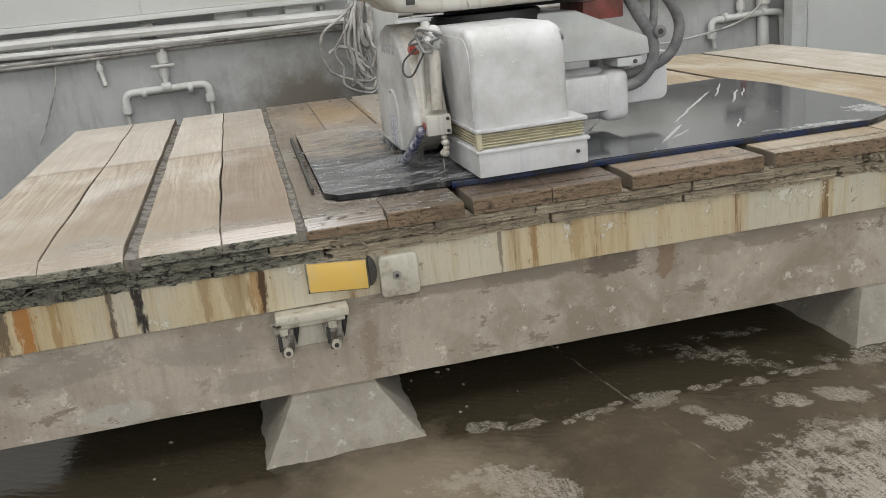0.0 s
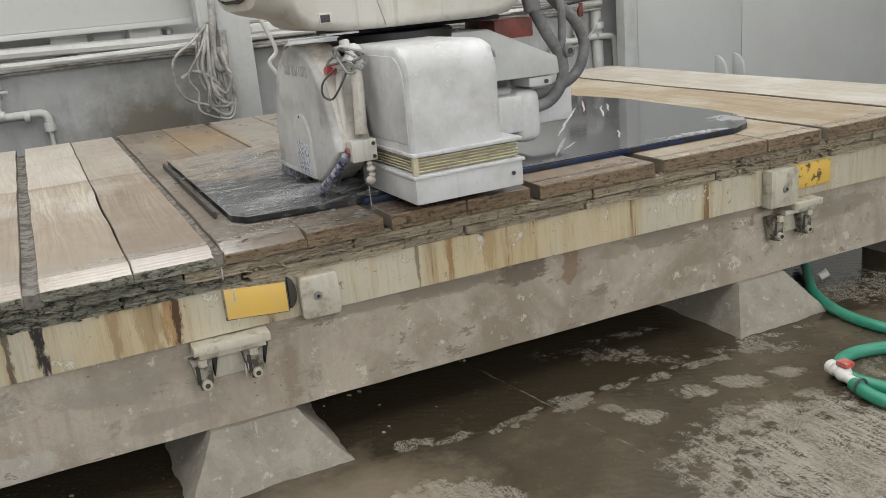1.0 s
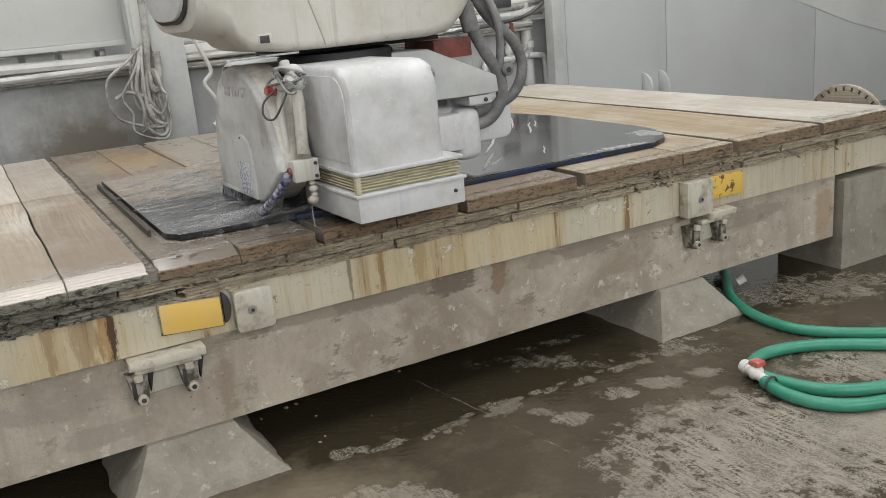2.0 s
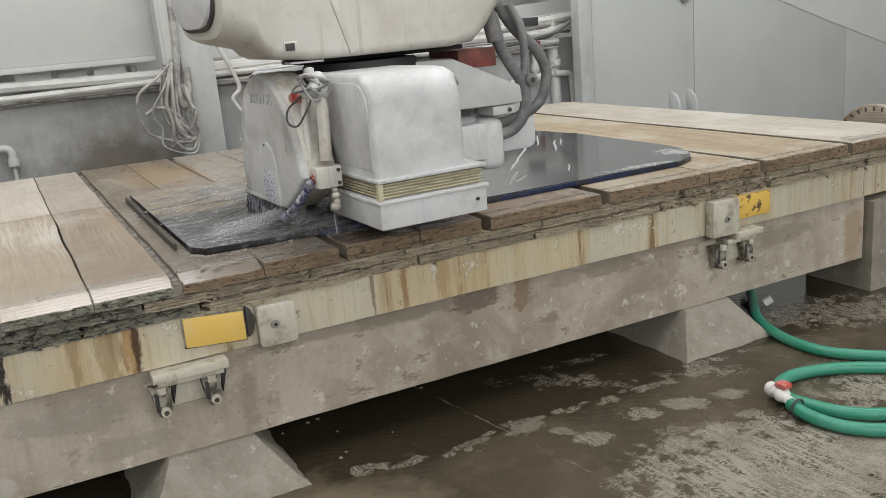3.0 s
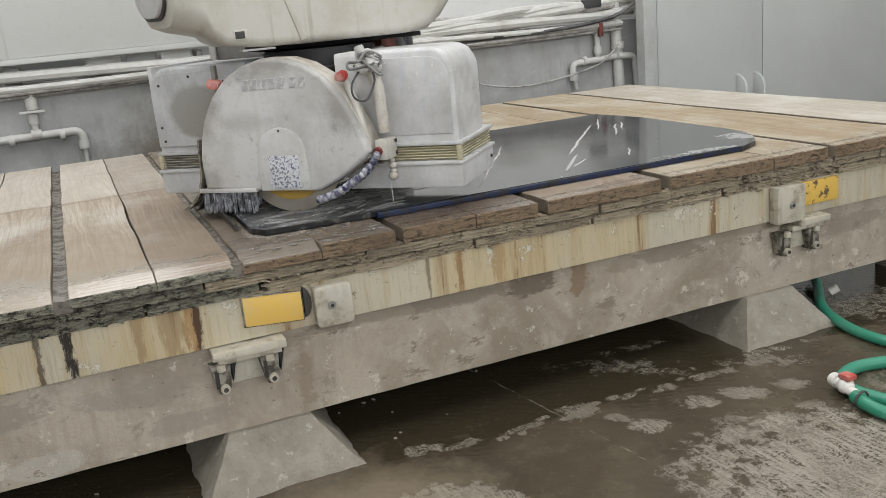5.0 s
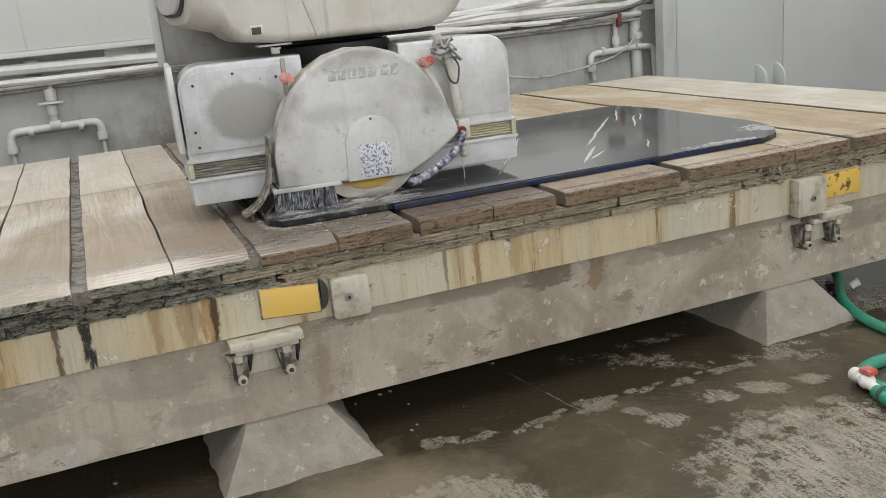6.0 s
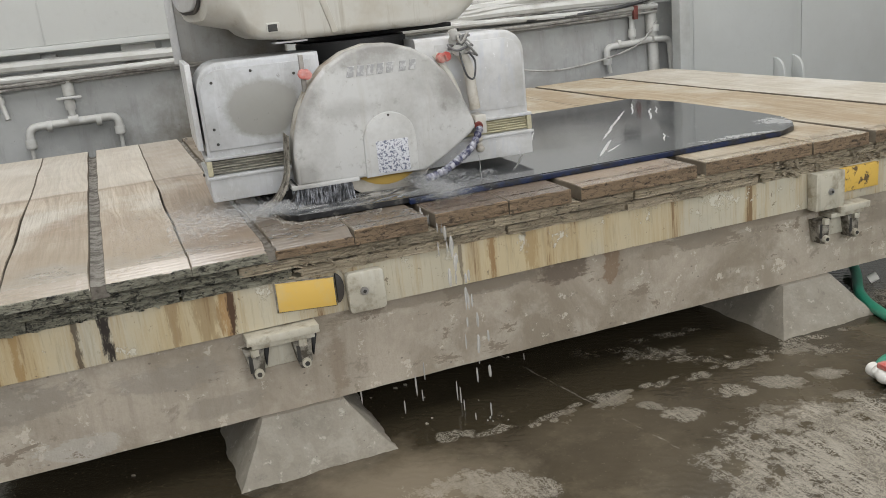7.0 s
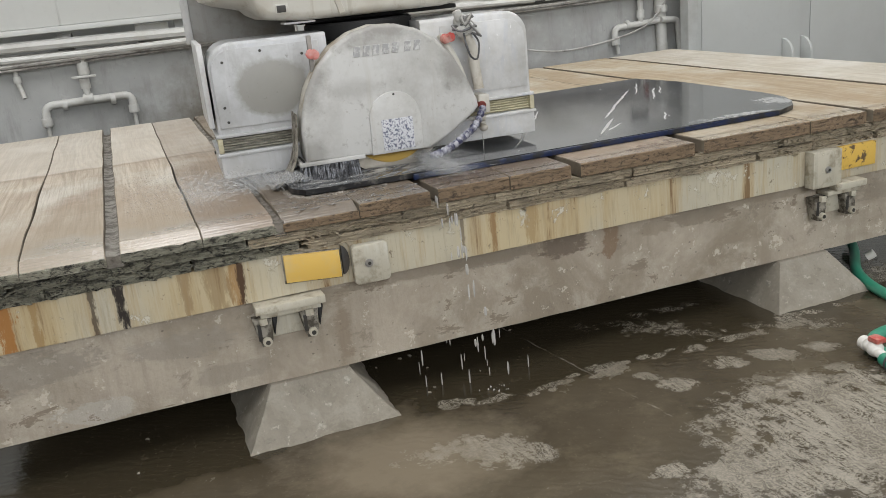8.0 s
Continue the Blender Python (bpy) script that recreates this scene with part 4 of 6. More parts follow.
for i, (w, low, r) in enumerate(((0.27, 0.76, 0.009), (0.1, 0.71, 0.011), (0.2, 0.69, 0.007), (0.06, 0.84, 0.008))):
    y = 2.94 - 0.014 * i
    pts = [(0.66, 3.04, 1.24), (0.64 - 0.35 * w, y, 1.16 - 0.03 * (i % 3)), (0.66 - 0.9 * w, y, 1.06 - 0.05 * i), (0.68 - w * (1 - 0.1 * i), y, 0.92 - 0.03 * i), (0.66 - 0.7 * w, y, low + 0.06), (0.68, y, low), (0.73, y, low + 0.1), (0.71, y + 0.01, 0.98), (0.68 + 0.01 * i, 3.0, 1.1)]
    tagged(link("loose_cable", tube(pts, r, 8), "cable_grey"), "dusty grey cable hanging in loops by the post", "cable", "cables by the post")
tagged(link("hanging_cable", tube([(0.92, 3.0, 1.35), (0.98, 2.98, 1.2), (1.03, 2.97, 1.05), (0.98, 2.97, 0.98), (1.03, 2.96, 0.88), (1.05, 2.96, 0.78), (0.99, 2.95, 0.72)], 0.013, 8), "pipe_plastic"), "white cable hanging beside the post", "cable")


# ---- concrete base ----
def footing(x0, x1, b0, b1):
    """Cast cone with worn arrises and a crumbling foot, its top ledge just clear of the beam."""
    top = [(x0, 0.0, 0.156), (x1, 0.0, 0.156), (x1, 0.4, 0.156), (x0, 0.4, 0.156)]
    bot = [(b0, -0.132, -0.01), (b1, -0.132, -0.01), (b1, 0.5, -0.01), (b0, 0.5, -0.01)]
    own = loft([bot, [tuple(0.12 * p + 0.88 * q for p, q in zip(a, b)) for a, b in zip(bot, top)], top])
    bmesh.ops.triangulate(own, faces=own.faces[:])
    for _ in range(4):
        long = [e for e in own.edges if e.calc_length() > 0.03]
        bmesh.ops.subdivide_edges(own, edges=long, cuts=1)
        bmesh.ops.triangulate(own, faces=own.faces[:])
    for v in own.verts:
        w = v.co.copy()
        rough = 1.0 + 1.6 * max(0.0, 1 - w.z / 0.06)
        v.co += rough * Vector((0.006 * noise.noise(w * 8) + 0.0025 * noise.noise(w * 40), 0.005 * noise.noise(w * 8 + Vector((5, 0, 0))) + 0.0025 * noise.noise(w * 42), 0.002 * noise.noise(w * 9 + Vector((0, 7, 0)))))
    return thing("concrete_footing", own, "footing_concrete", "sloped pale concrete footing under the table beam", "footing", "table footings")


footing(-0.1, 0.16, -0.217, 0.286)
footing(1.906, 2.14, 1.787, 2.252)


def rough_beam(x0, x1, y0, y1, z0, z1, amp=0.0022):
    own = bmesh.new()
    nx = int((x1 - x0) / 0.05)
    rings = []
    for i in range(nx + 1):
        x = x0 + (x1 - x0) * i / nx
        ring = []
        for y, z in ((y0, z0), (y0, (2 * z0 + z1) / 3), (y0, (z0 + 2 * z1) / 3), (y0, z1), (y1, z1), (y1, z0)):
            w = Vector((x, y, z))
            ring.append(w + amp * Vector((0, noise.noise(w * 6), 0.7 * noise.noise(w * 8 + Vector((3, 3, 3))))))
        rings.append(ring)
    loft(rings, own)
    return own


thing("concrete_beam", rough_beam(-1.1, 2.965, 0.02, 0.32, 0.156, 0.444), "beam_concrete", "long stained concrete beam under the steel rail", "beam")
thing("concrete_block", rough_beam(2.985, 3.7, -0.015, 0.34, 0.0, 0.415), "footing_concrete", "pale concrete end block under the table", "concrete block")
# unseen beam down to the floor, added to keep light from under the table
thing("concrete_beam", rough_beam(-1.1, 3.3, 2.4, 2.7, -0.01, 0.444), "beam_concrete", "unseen concrete beam added to close the table's far side", "beam")


# ---- the table ----
table = tagged(empty("saw_table"), "saw table with a cream steel rail and timber planks", "saw table")
part("steel_rail", rough_beam(-1.08, 2.93, 0.0, 0.06, 0.444, 0.579, 0.0012), "cream_paint", table, "cream painted steel rail, rusty and peeling")
part("steel_rail", rough_beam(2.936, 3.34, 0.002, 0.06, 0.446, 0.578, 0.001), "cream_paint", table)
# unseen plate, added so the space under the table stays dark
part("deck_plate", box(-1.06, 3.32, 0.062, 2.72, 0.45, 0.57, 0.002), "dark_steel", table)


def bracket(x, box_like):
    b = empty("rail_stop")
    if box_like:
        part("plate", box(x + 0.012, x + 0.148, -0.05, -0.002, 0.437, 0.58, 0.006), "cream_plate", b)
        yx = x + 0.162
        part("yellow_plate", box(yx, yx + 0.182, -0.02, -0.002, 0.482, 0.575, 0.003), "worn_yellow", b, "chipped yellow plate")
        bx = x + 0.08
    else:
        part("plate", prism(round_rect(x + 0.212, x + 0.33, 0.438, 0.567, 0.014), -0.034, -0.002, "y", 0.004), "cream_plate", b)
        yx = x
        lean = 0.085
        for nm, mt, grow, ya, text in (("yellow_plate", "yellow_paint", 0.0, -0.016, "clean yellow painted plate"), ("plate_rim", "grimy_steel", 0.004, -0.009, "")):
            x0, x1, z0, z1 = yx - grow, yx + 0.176 + grow, 0.487 - grow, 0.576 + grow
            part(nm, prism([(x0, z0), (x1, z0 - lean * 0.176), (x1, z1 - lean * 0.176), (x0, z1)], ya, -0.002, "y", 0.003), mt, b, text)
        part("roller", prism([(x + 0.182 + 0.024 * math.sin(radians(a)), 0.525 + 0.047 * math.cos(radians(a))) for a in range(0, 181, 15)], -0.016, -0.002, "y", 0.002), "dark_steel", b)
        bx = x + 0.262
    bolt_y = -0.052 if box_like else -0.036
    part("bolt", cyl((bx, bolt_y + 0.004, 0.506), (bx, bolt_y - 0.006, 0.506), 0.013, n=16, bevel=0.002), "bare_steel", b)
    # dark disc stands for the shade inside the bolt socket
    part("bolt_socket", cyl((bx, bolt_y - 0.0062, 0.506), (bx, bolt_y - 0.0075, 0.506), 0.006, n=6), "dark_steel", b)
    lx = x + (0.15 if box_like else -0.01)
    part("shelf", box(lx - (0.03 if box_like else 0.105), lx + 0.115, -0.06, 0.016, 0.416, 0.442, 0.003, jitter=0.003), "cream_plate", b)
    part("shelf", box(lx - (0.06 if box_like else 0.09), lx + 0.1, -0.045, 0.016, 0.398, 0.4155, 0.003), "cream_plate", b)
    part("back_plate", box(lx - 0.075, lx + 0.075, 0.006, 0.016, 0.315, 0.395, 0.004, jitter=0.005), "cream_plate", b)
    for dx in (-0.085, 0.06):
        part("lug", prism([(lx + dx - 0.03, 0.395), (lx + dx + 0.03, 0.395), (lx + dx + 0.024, 0.318), (lx + dx + 0.008, 0.3), (lx + dx - 0.012, 0.304), (lx + dx - 0.02, 0.34)], -0.036, 0.016, "y", 0.005), "grimy_steel", b, "grimy steel clamp lug")
        part("lug_web", prism([(lx + dx + 0.03, 0.394), (lx + dx + 0.05, 0.394), (lx + dx + 0.034, 0.33)], -0.02, 0.016, "y", 0.003), "rubber_gap_black", b)
        # thin dark plate paints the shade inside the lug's slot
        part("slot", box(lx + dx - 0.02, lx + dx - 0.008, -0.0365, -0.0335, 0.325, 0.38, 0.001), "dark_steel", b)
        part("bolt", cyl((lx + dx + 0.004, -0.03, 0.322), (lx + dx + 0.004, -0.05, 0.322), 0.0145, n=14, bevel=0.002), "cream_plate", b)
        # dark disc again, for the shade in the lug bolt's socket
        part("bolt_socket", cyl((lx + dx + 0.004, -0.0505, 0.322), (lx + dx + 0.004, -0.052, 0.322), 0.0075, n=10), "dark_steel", b)
        part("nut", cyl((lx + dx, -0.045, 0.382), (lx + dx, -0.045, 0.402), 0.014, n=6), "cream_plate", b)
    return tagged(b, "cream rail stop with a yellow plate and hanging clamp", "bracket", "rail stops")


bracket(0.0, False)
bracket(2.0, True)

# timber planks: x from, x to, material, front end, thickness
PLANKS = (
    (-1.05, -0.729, "pale_wood", -0.035), (-0.727, -0.497, "pale_wood", -0.04), (-0.458, -0.2285, "pale_wood", -0.03), (-0.227, -0.01, "tan_wood", -0.03),
    (0.014, 0.2535, "wet_wood", -0.025), (0.255, 0.49, "wet_wood", -0.03), (0.52, 0.7715, "soaked_wood", -0.022), (0.773, 1.0, "soaked_wood", -0.028),
    (1.036, 1.495, "block_wood", -0.03), (1.538, 2.01, "dry_wood", -0.026), (2.012, 2.278, "dry_wood", -0.03),
    (2.31, 2.785, "dry_wood", -0.03), (2.818, 3.33, "white_wood", -0.028))


def edge_wave(x, y):
    """How a sawn edge wanders; touching planks share it, save for a split that opens along part of the joint."""
    near = round(x * 25)
    w = 0.004 * noise.noise(Vector((near * 3.7, y * 3, 0)))
    if abs(x + 0.2285) < 0.001 or abs(x + 0.729) < 0.001:
        w -= 0.006 * max(0.0, 1 - ((y - 0.75) / 0.6) ** 2) * (0.7 + 0.6 * noise.noise(Vector((x, y * 9, 4))))
    return w


def plank(x0, x1, mt, y0):
    own = bmesh.new()
    n, w = 56, x1 - x0
    rings = []
    seed = Vector((x0 * 7, 3, 1))
    for i in range(n + 1):
        y = y0 + (2.75 - y0) * i / n
        wob, wob2 = edge_wave(x0, y), edge_wave(x1, y)
        cup = 0.002 * noise.noise(Vector((9, y * 1.5, 2)) + seed)
        a, b = -w / 2 + wob, w / 2 + wob2
        z0, z1 = 0.652, 0.7 + cup
        ring = [(a, z0), (b, z0), (b, z1 - 0.0025), (b - 0.0025, z1)] + [(b - 0.0025 - (b - a - 0.005) * s / 9, z1) for s in range(1, 9)] + [(a + 0.0025, z1), (a, z1 - 0.0025)]
        if i == 0:
            ring = [(u, v - (0.002 + 0.004 * abs(noise.noise(Vector((u * 30, x0 * 9, 1))))) * (v > 0.69)) for u, v in ring]
        rings.append([Vector((u, y + (0.003 * noise.noise(Vector((u * 25, x0 * 5, v * 30))) if i == 0 else 0), v)) for u, v in ring])
    low = 0.022 if x1 < 0.3 else 0.0015
    steps = []
    for j in range(1, 32):
        dy = 0.002 * j
        groove = (0.0004 * (1 - math.cos(j * 0.95)) * (0.6 + 0.4 * noise.noise(Vector((x0 * 5, j * 0.4, 0)))) if x1 < 0.3 else 0.0)
        steps.append([Vector((p.x, y0 + dy, q.z - (groove if q.z > 0.69 else 0))) for p, q in zip(rings[0], rings[1])])
    for ring in [rings[0]] + steps + rings[1:3]:
        for p in ring:
            d = max(0.0, 1 - max(0.0, p.y - y0) / 0.062)
            p.z -= low * d if p.z > 0.68 else 0
    loft([rings[0]] + steps + rings[1:], own)
    ob = part("plank", own, mt, table, smooth=False)
    ob.data.materials.append(M["end_black" if x1 < 0.0 else "end_grain"])
    ob.data.materials.append(M["gap_brown"])
    for f in ob.data.polygons:
        if f.normal.y < -0.7:
            f.material_index = 1
        elif abs(f.normal.x) > 0.7:
            f.material_index = 2
    ob.location.x = (x0 + x1) / 2
    return ob


for row in PLANKS:
    plank(*row)


# old broken boards under the planks
def board_mesh(length, h, seed):
    """A split board whose ragged front shows thin layers standing proud of one another."""
    own = bmesh.new()
    n = max(6, int(length / 0.012))
    rows = 7
    rings = []
    for i in range(n + 1):
        x = length * i / n
        d = 0.007 * noise.noise(Vector((x * 9, seed * 3.1, 0)))
        top = h + 0.0025 * noise.noise(Vector((x * 22, seed, 4)))
        ring = []
        for j in range(rows):
            z = top * j / (rows - 1)
            layer = 0.005 * noise.noise(Vector((x * 5, seed * 2.3, j * 5.7))) + 0.006 * max(0.0, noise.noise(Vector((x * 45, seed, j * 3.3)))) + (0.004 if j % 2 else 0.0)
            ring.append((x, d + layer, z + 0.0012 * noise.noise(Vector((x * 30, j * 4.0, seed)))))
        rings.append(ring + [(x, 0.09, h), (x, 0.09, 0)])
    return loft(rings, own)


rnd = random.Random(11)
for z0, h, yb, mean in ((0.617, 0.029, -0.016, 0.3), (0.5795, 0.03, -0.006, 0.4)):
    x = -1.05
    while x < 3.25:
        ln = min(rnd.uniform(0.5, 1.4) * mean, 3.32 - x)
        if ln > 0.02:
            ob = part("old_board", board_mesh(ln, h, rnd.randint(0, 999)), "end_black" if x + ln < 0.06 else "rotten_wood", table, smooth=False)
            ob.location = (x, yb + rnd.uniform(-0.008, 0.008), z0)
        x += ln + rnd.choice((0.004, 0.006, 0.008, 0.03))
def splinter(bm, x, y, z, ln, th, lean, r):
    """A torn sliver of wood lying against the board ends."""
    a = Vector((math.cos(lean), -0.12, math.sin(lean))) * ln
    up = Vector((-math.sin(lean), 0, math.cos(lean))) * th
    out = Vector((0, -r.uniform(0.002, 0.006), 0))
    p = Vector((x, y, z))
    base = [p, p + a * 0.55 + up * r.uniform(-0.4, 0.2), p + a, p + a * 0.6 + up, p + up * r.uniform(0.5, 1.0)]
    front = [bm.verts.new(q + out) for q in base]
    back = [bm.verts.new(q + Vector((0, 0.012, 0))) for q in base]
    bm.faces.new(front)
    for i in range(5):
        bm.faces.new((front[i], back[i], back[(i + 1) % 5], front[(i + 1) % 5]))


rnd = random.Random(23)
for mt, xa, xb, count in (("end_black", -1.03, 0.0, 330), ("rotten_wood", 0.02, 3.28, 700)):
    own = bmesh.new()
    for i in range(count):
        sx, sz = rnd.uniform(xa, xb), rnd.choice((0.583, 0.597, 0.612, 0.622, 0.637, 0.648))
        splinter(own, sx, -0.012 if sz > 0.615 else -0.003, sz, rnd.uniform(0.008, 0.035), rnd.uniform(0.002, 0.008), rnd.gauss(0, 0.35), rnd)
    ob = part("splinter_edge", own, mt, table, "torn splinters along the board ends", smooth=False)
    ob["kind"] = "stuff"
# silt lying in the gaps between planks
for x0, x1, z in ((-0.496, -0.459, 0.677), (-0.0085, 0.0125, 0.686)):
    own = bmesh.new()
    rings = []
    for i in range(61):
        y = -0.02 + 2.72 * i / 60
        zz = z + 0.005 * noise.noise(Vector((x0 * 9, y * 7, 0)))
        rings.append([(x0 - 0.006, y, 0.64), (x1 + 0.006, y, 0.64), (x1 + 0.006, y, zz + 0.002), ((2 * x1 + x0) / 3, y, zz - 0.003), ((x1 + 2 * x0) / 3, y, zz - 0.002 + 0.003 * noise.noise(Vector((3, y * 15, x0)))), (x0 - 0.006, y, zz + 0.003)])
    part("silt_fill", loft(rings, own), "wet_silt", table, "wet pale silt packed between the planks")
# a proud dark batten in the wet deck's far half
part("batten", prism([(0.493, 1.2), (0.516, 1.2), (0.518, 2.6), (0.494, 2.6)], 0.66, 0.708, "z", 0.003), "wet_wood", table)
# dark brown filler below the planks keeps their gaps dark
part("under_filler", box(-1.05, 3.32, 0.075, 2.72, 0.575, 0.635, 0.002), "gap_brown", table)

# ---- the stone slab ----
slab = tagged(empty("stone_slab"), "polished black stone slab with white scratches and blue edge", "stone slab")
out = [(0.1, 0.25), (0.137, 0.19), (0.27, 0.178), (0.5, 0.168), (2.03, 0.148), (2.13, 0.2), (2.2, 0.285), (2.25, 0.39), (2.275, 0.55), (2.285, 1.19), (2.23, 1.5), (0.1, 1.49)]
part("slab_body", prism(out, 0.7035, 0.722, "z", 0.0006, 1), "black_stone", slab)
stone = slab.children[0]
stone.data.materials.append(M["stone_edge"])
for f in stone.data.polygons:
    if f.normal.z < 0.95:
        f.material_index = 1
part("blue_film", box(0.5, 2.02, 0.148, 0.163, 0.701, 0.7195, 0.002), "blue_edge", slab, "wet blue edge film")
part("offcut", prism([(0.066, 0.34), (0.076, 0.34), (0.082, 1.42), (0.07, 1.42)], 0.7012, 0.722, "z", 0.001, 1), "dark_steel", slab)

# wet grit washed up along the slab's near corner
rnd = random.Random(31)
for way in ([(0.094, 1.25), (0.09, 0.9), (0.088, 0.6), (0.092, 0.33)], [(0.092, 0.3), (0.105, 0.215), (0.16, 0.172), (0.27, 0.165), (0.4, 0.158)]):
    own = bmesh.new()
    for p in smooth_path([(x, y, 0.7) for x, y in way], 14):
        for j in range(5):
            c = p + Vector((rnd.gauss(0, 0.007), rnd.gauss(-0.002, 0.01), 0.0))
            ball(c, 1.0, own, 6, (rnd.uniform(0.0015, 0.006), rnd.uniform(0.0015, 0.005), rnd.uniform(0.001, 0.0035)))
    ob = part("grit_bank", own, "wet_silt", slab, "wet grit washed against the slab edge")
    ob["kind"] = "stuff"

# round rusty disc leaning at the table's end
disc = tagged(empty("metal_disc", pose(3.46, 0.34, 0.58, 0, 82, 12)), "worn pale disc with dark notches leaning by the table", "disc")
part("rim", cyl((0, 0, -0.012), (0, 0, 0.012), 0.195, n=48, bevel=0.004), "disc_rust", disc)
part("face", cyl((0, 0, -0.0165), (0, 0, -0.0125), 0.165, n=40, bevel=0.001), "pale_wood", disc)
for a in range(28):
    ob = part("notch", box(0.166, 0.186, -0.004, 0.004, -0.015, -0.0125, 0), "dark_steel", disc)
    ob.rotation_euler.z = a * math.pi / 14

# ---- hose on the floor ----
hose = tagged(empty("garden_hose"), "green rubber hose coiled on the wet floor with a white tap", "hose")
part("hose_length", tube([(2.75, 0.5, 0.12), (2.6, 0.36, 0.06), (2.5, 0.22, 0.03), (2.32, 0.02, 0.024), (2.23, -0.18, 0.022), (2.22, -0.36, 0.022), (2.29, -0.49, 0.022), (2.45, -0.64, 0.022), (2.75, -0.85, 0.022), (3.1, -1.2, 0.022)], 0.021, 12), "green_hose", hose)
part("hose_length", tube([(1.77, -0.64, 0.03), (1.755, -0.73, 0.026), (1.785, -0.84, 0.022), (1.88, -0.93, 0.022), (2.1, -0.99, 0.022), (2.35, -0.95, 0.022), (2.43, -0.8, 0.022), (2.3, -0.66, 0.022), (2.14, -0.53, 0.022), (1.98, -0.475, 0.022), (1.87, -0.5, 0.022), (1.815, -0.575, 0.022), (1.825, -0.67, 0.022), (1.87, -0.78, 0.022), (1.97, -0.865, 0.022), (2.12, -0.91, 0.022), (2.3, -0.89, 0.022)], 0.022, 12), "green_hose", hose)
tap = part("hose_tap", cyl((1.775, -0.648, 0.032), (1.802, -0.535, 0.036), 0.017, n=14, bevel=0.003), "white_plastic", hose, "white plastic hose tap")
part("tap_body", ball((1.79, -0.585, 0.04), 0.028), "white_plastic", tap)
part("tap_mouth", cyl((1.8, -0.55, 0.036), (1.808, -0.515, 0.036), 0.024, n=14, bevel=0.004), "white_plastic", tap)
part("tap_handle", box(1.772, 1.812, -0.612, -0.566, 0.064, 0.084, 0.008), "red_plastic", tap, "red tap handle")
part("clip", tube([(1.765 + 0.027 * math.cos(a), -0.672, 0.032 + 0.027 * math.sin(a)) for a in [i * math.pi / 8 for i in range(17)]], 0.004, 6, 0), "cable_dark", hose)
part("small_cap", cyl((2.47, 0.12, 0.03), (2.49, 0.1, 0.05), 0.018, n=12), "white_plastic", hose)

# chips of stone on the floor
rnd = random.Random(17)
for i in range(18):
    cx, cy = rnd.uniform(-0.55, 1.3), rnd.uniform(-0.12, 0.4)
    r = rnd.uniform(0.004, 0.011)
    out = [(r * rnd.uniform(0.6, 1.2) * math.cos(a), r * rnd.uniform(0.4, 0.9) * math.sin(a)) for a in (0.2, 1.2, 2.5, 3.6, 4.9)]
    thing("stone_chip", prism(out, 0.0, 0.004, "z", 0.001, 1), "footing_concrete", "small pale chip of stone on the wet floor", "stone chip", "stone chips", m=pose(cx, cy, 0.001, 0, 0, rnd.uniform(0, 360)))

# ---- carriage: the casing above the head ----
carriage = tagged(empty("machine_casing"), "cream cast casing of the bridge saw carriage", "machine casing")


def casing():
    """Sections across x: x, front y, back y, bottom z, top z, corner radius."""
    rows = ((-0.585, -0.185, 0.1, 1.365, 1.66, 0.1), (-0.575, -0.205, 0.12, 1.345, 1.68, 0.1), (-0.53, -0.214, 0.14, 1.33, 1.7, 0.1), (-0.47, -0.218, 0.15, 1.318, 1.71, 0.09), (-0.42, -0.22, 0.15, 1.306, 1.71, 0.08),
            (-0.395, -0.221, 0.15, 1.285, 1.71, 0.05), (-0.36, -0.222, 0.15, 1.268, 1.71, 0.035), (-0.25, -0.222, 0.15, 1.256, 1.71, 0.03), (-0.1, -0.222, 0.15, 1.254, 1.71, 0.03), (0.26, -0.222, 0.15, 1.254, 1.71, 0.03), (0.35, -0.22, 0.15, 1.262, 1.71, 0.05), (0.42, -0.21, 0.15, 1.3, 1.7, 0.09), (0.48, -0.19, 0.14, 1.36, 1.69, 0.1), (0.51, -0.15, 0.11, 1.42, 1.65, 0.1))
    secs = []
    for x, y0, y1, z0, z1, r in rows:
        skew = 0.22 * max(0.0, min(1.0, (-0.4 - x) / 0.18))
        secs.append([(x + skew * (0.12 - u), u, v) for u, v in round_rect(y0, y1, z0, z1, r, 6)])
    return loft(secs)


def on_end(bm):
    """Lean a plate to the casing's slanting end."""
    for v in bm.verts:
        v.co.x += 0.22 * (0.12 - v.co.y)
    return bm


ob = part("casing", casing(), "cast_cream", carriage)
part("end_cap", on_end(prism(round_rect(-0.172, 0.085, 1.378, 1.65, 0.1, 6), -0.606, -0.584, "x", 0.006)), "machine_white", carriage, "pale oval end cap")
# dark plate stands for the shaded gap round the cap
part("cap_gap", on_end(prism(round_rect(-0.182, 0.095, 1.368, 1.658, 0.1, 6), -0.594, -0.5865, "x", 0.001)), "dark_steel", carriage)
slot = part("slot", box(-0.338, -0.294, -0.2262, -0.215, 1.286, 1.318, 0.003), "cast_cream", carriage)
# dark plate on the slot paints the shade of its recess
part("slot_hole", box(-0.334, -0.303, -0.2275, -0.2255, 1.29, 1.313, 0.001), "dark_steel", carriage)
part("rib", prism([(-0.19, 1.5), (-0.165, 1.5), (-0.1, 1.27), (-0.12, 1.264)], -0.2275, -0.215, "y", 0.004), "cast_cream", carriage)
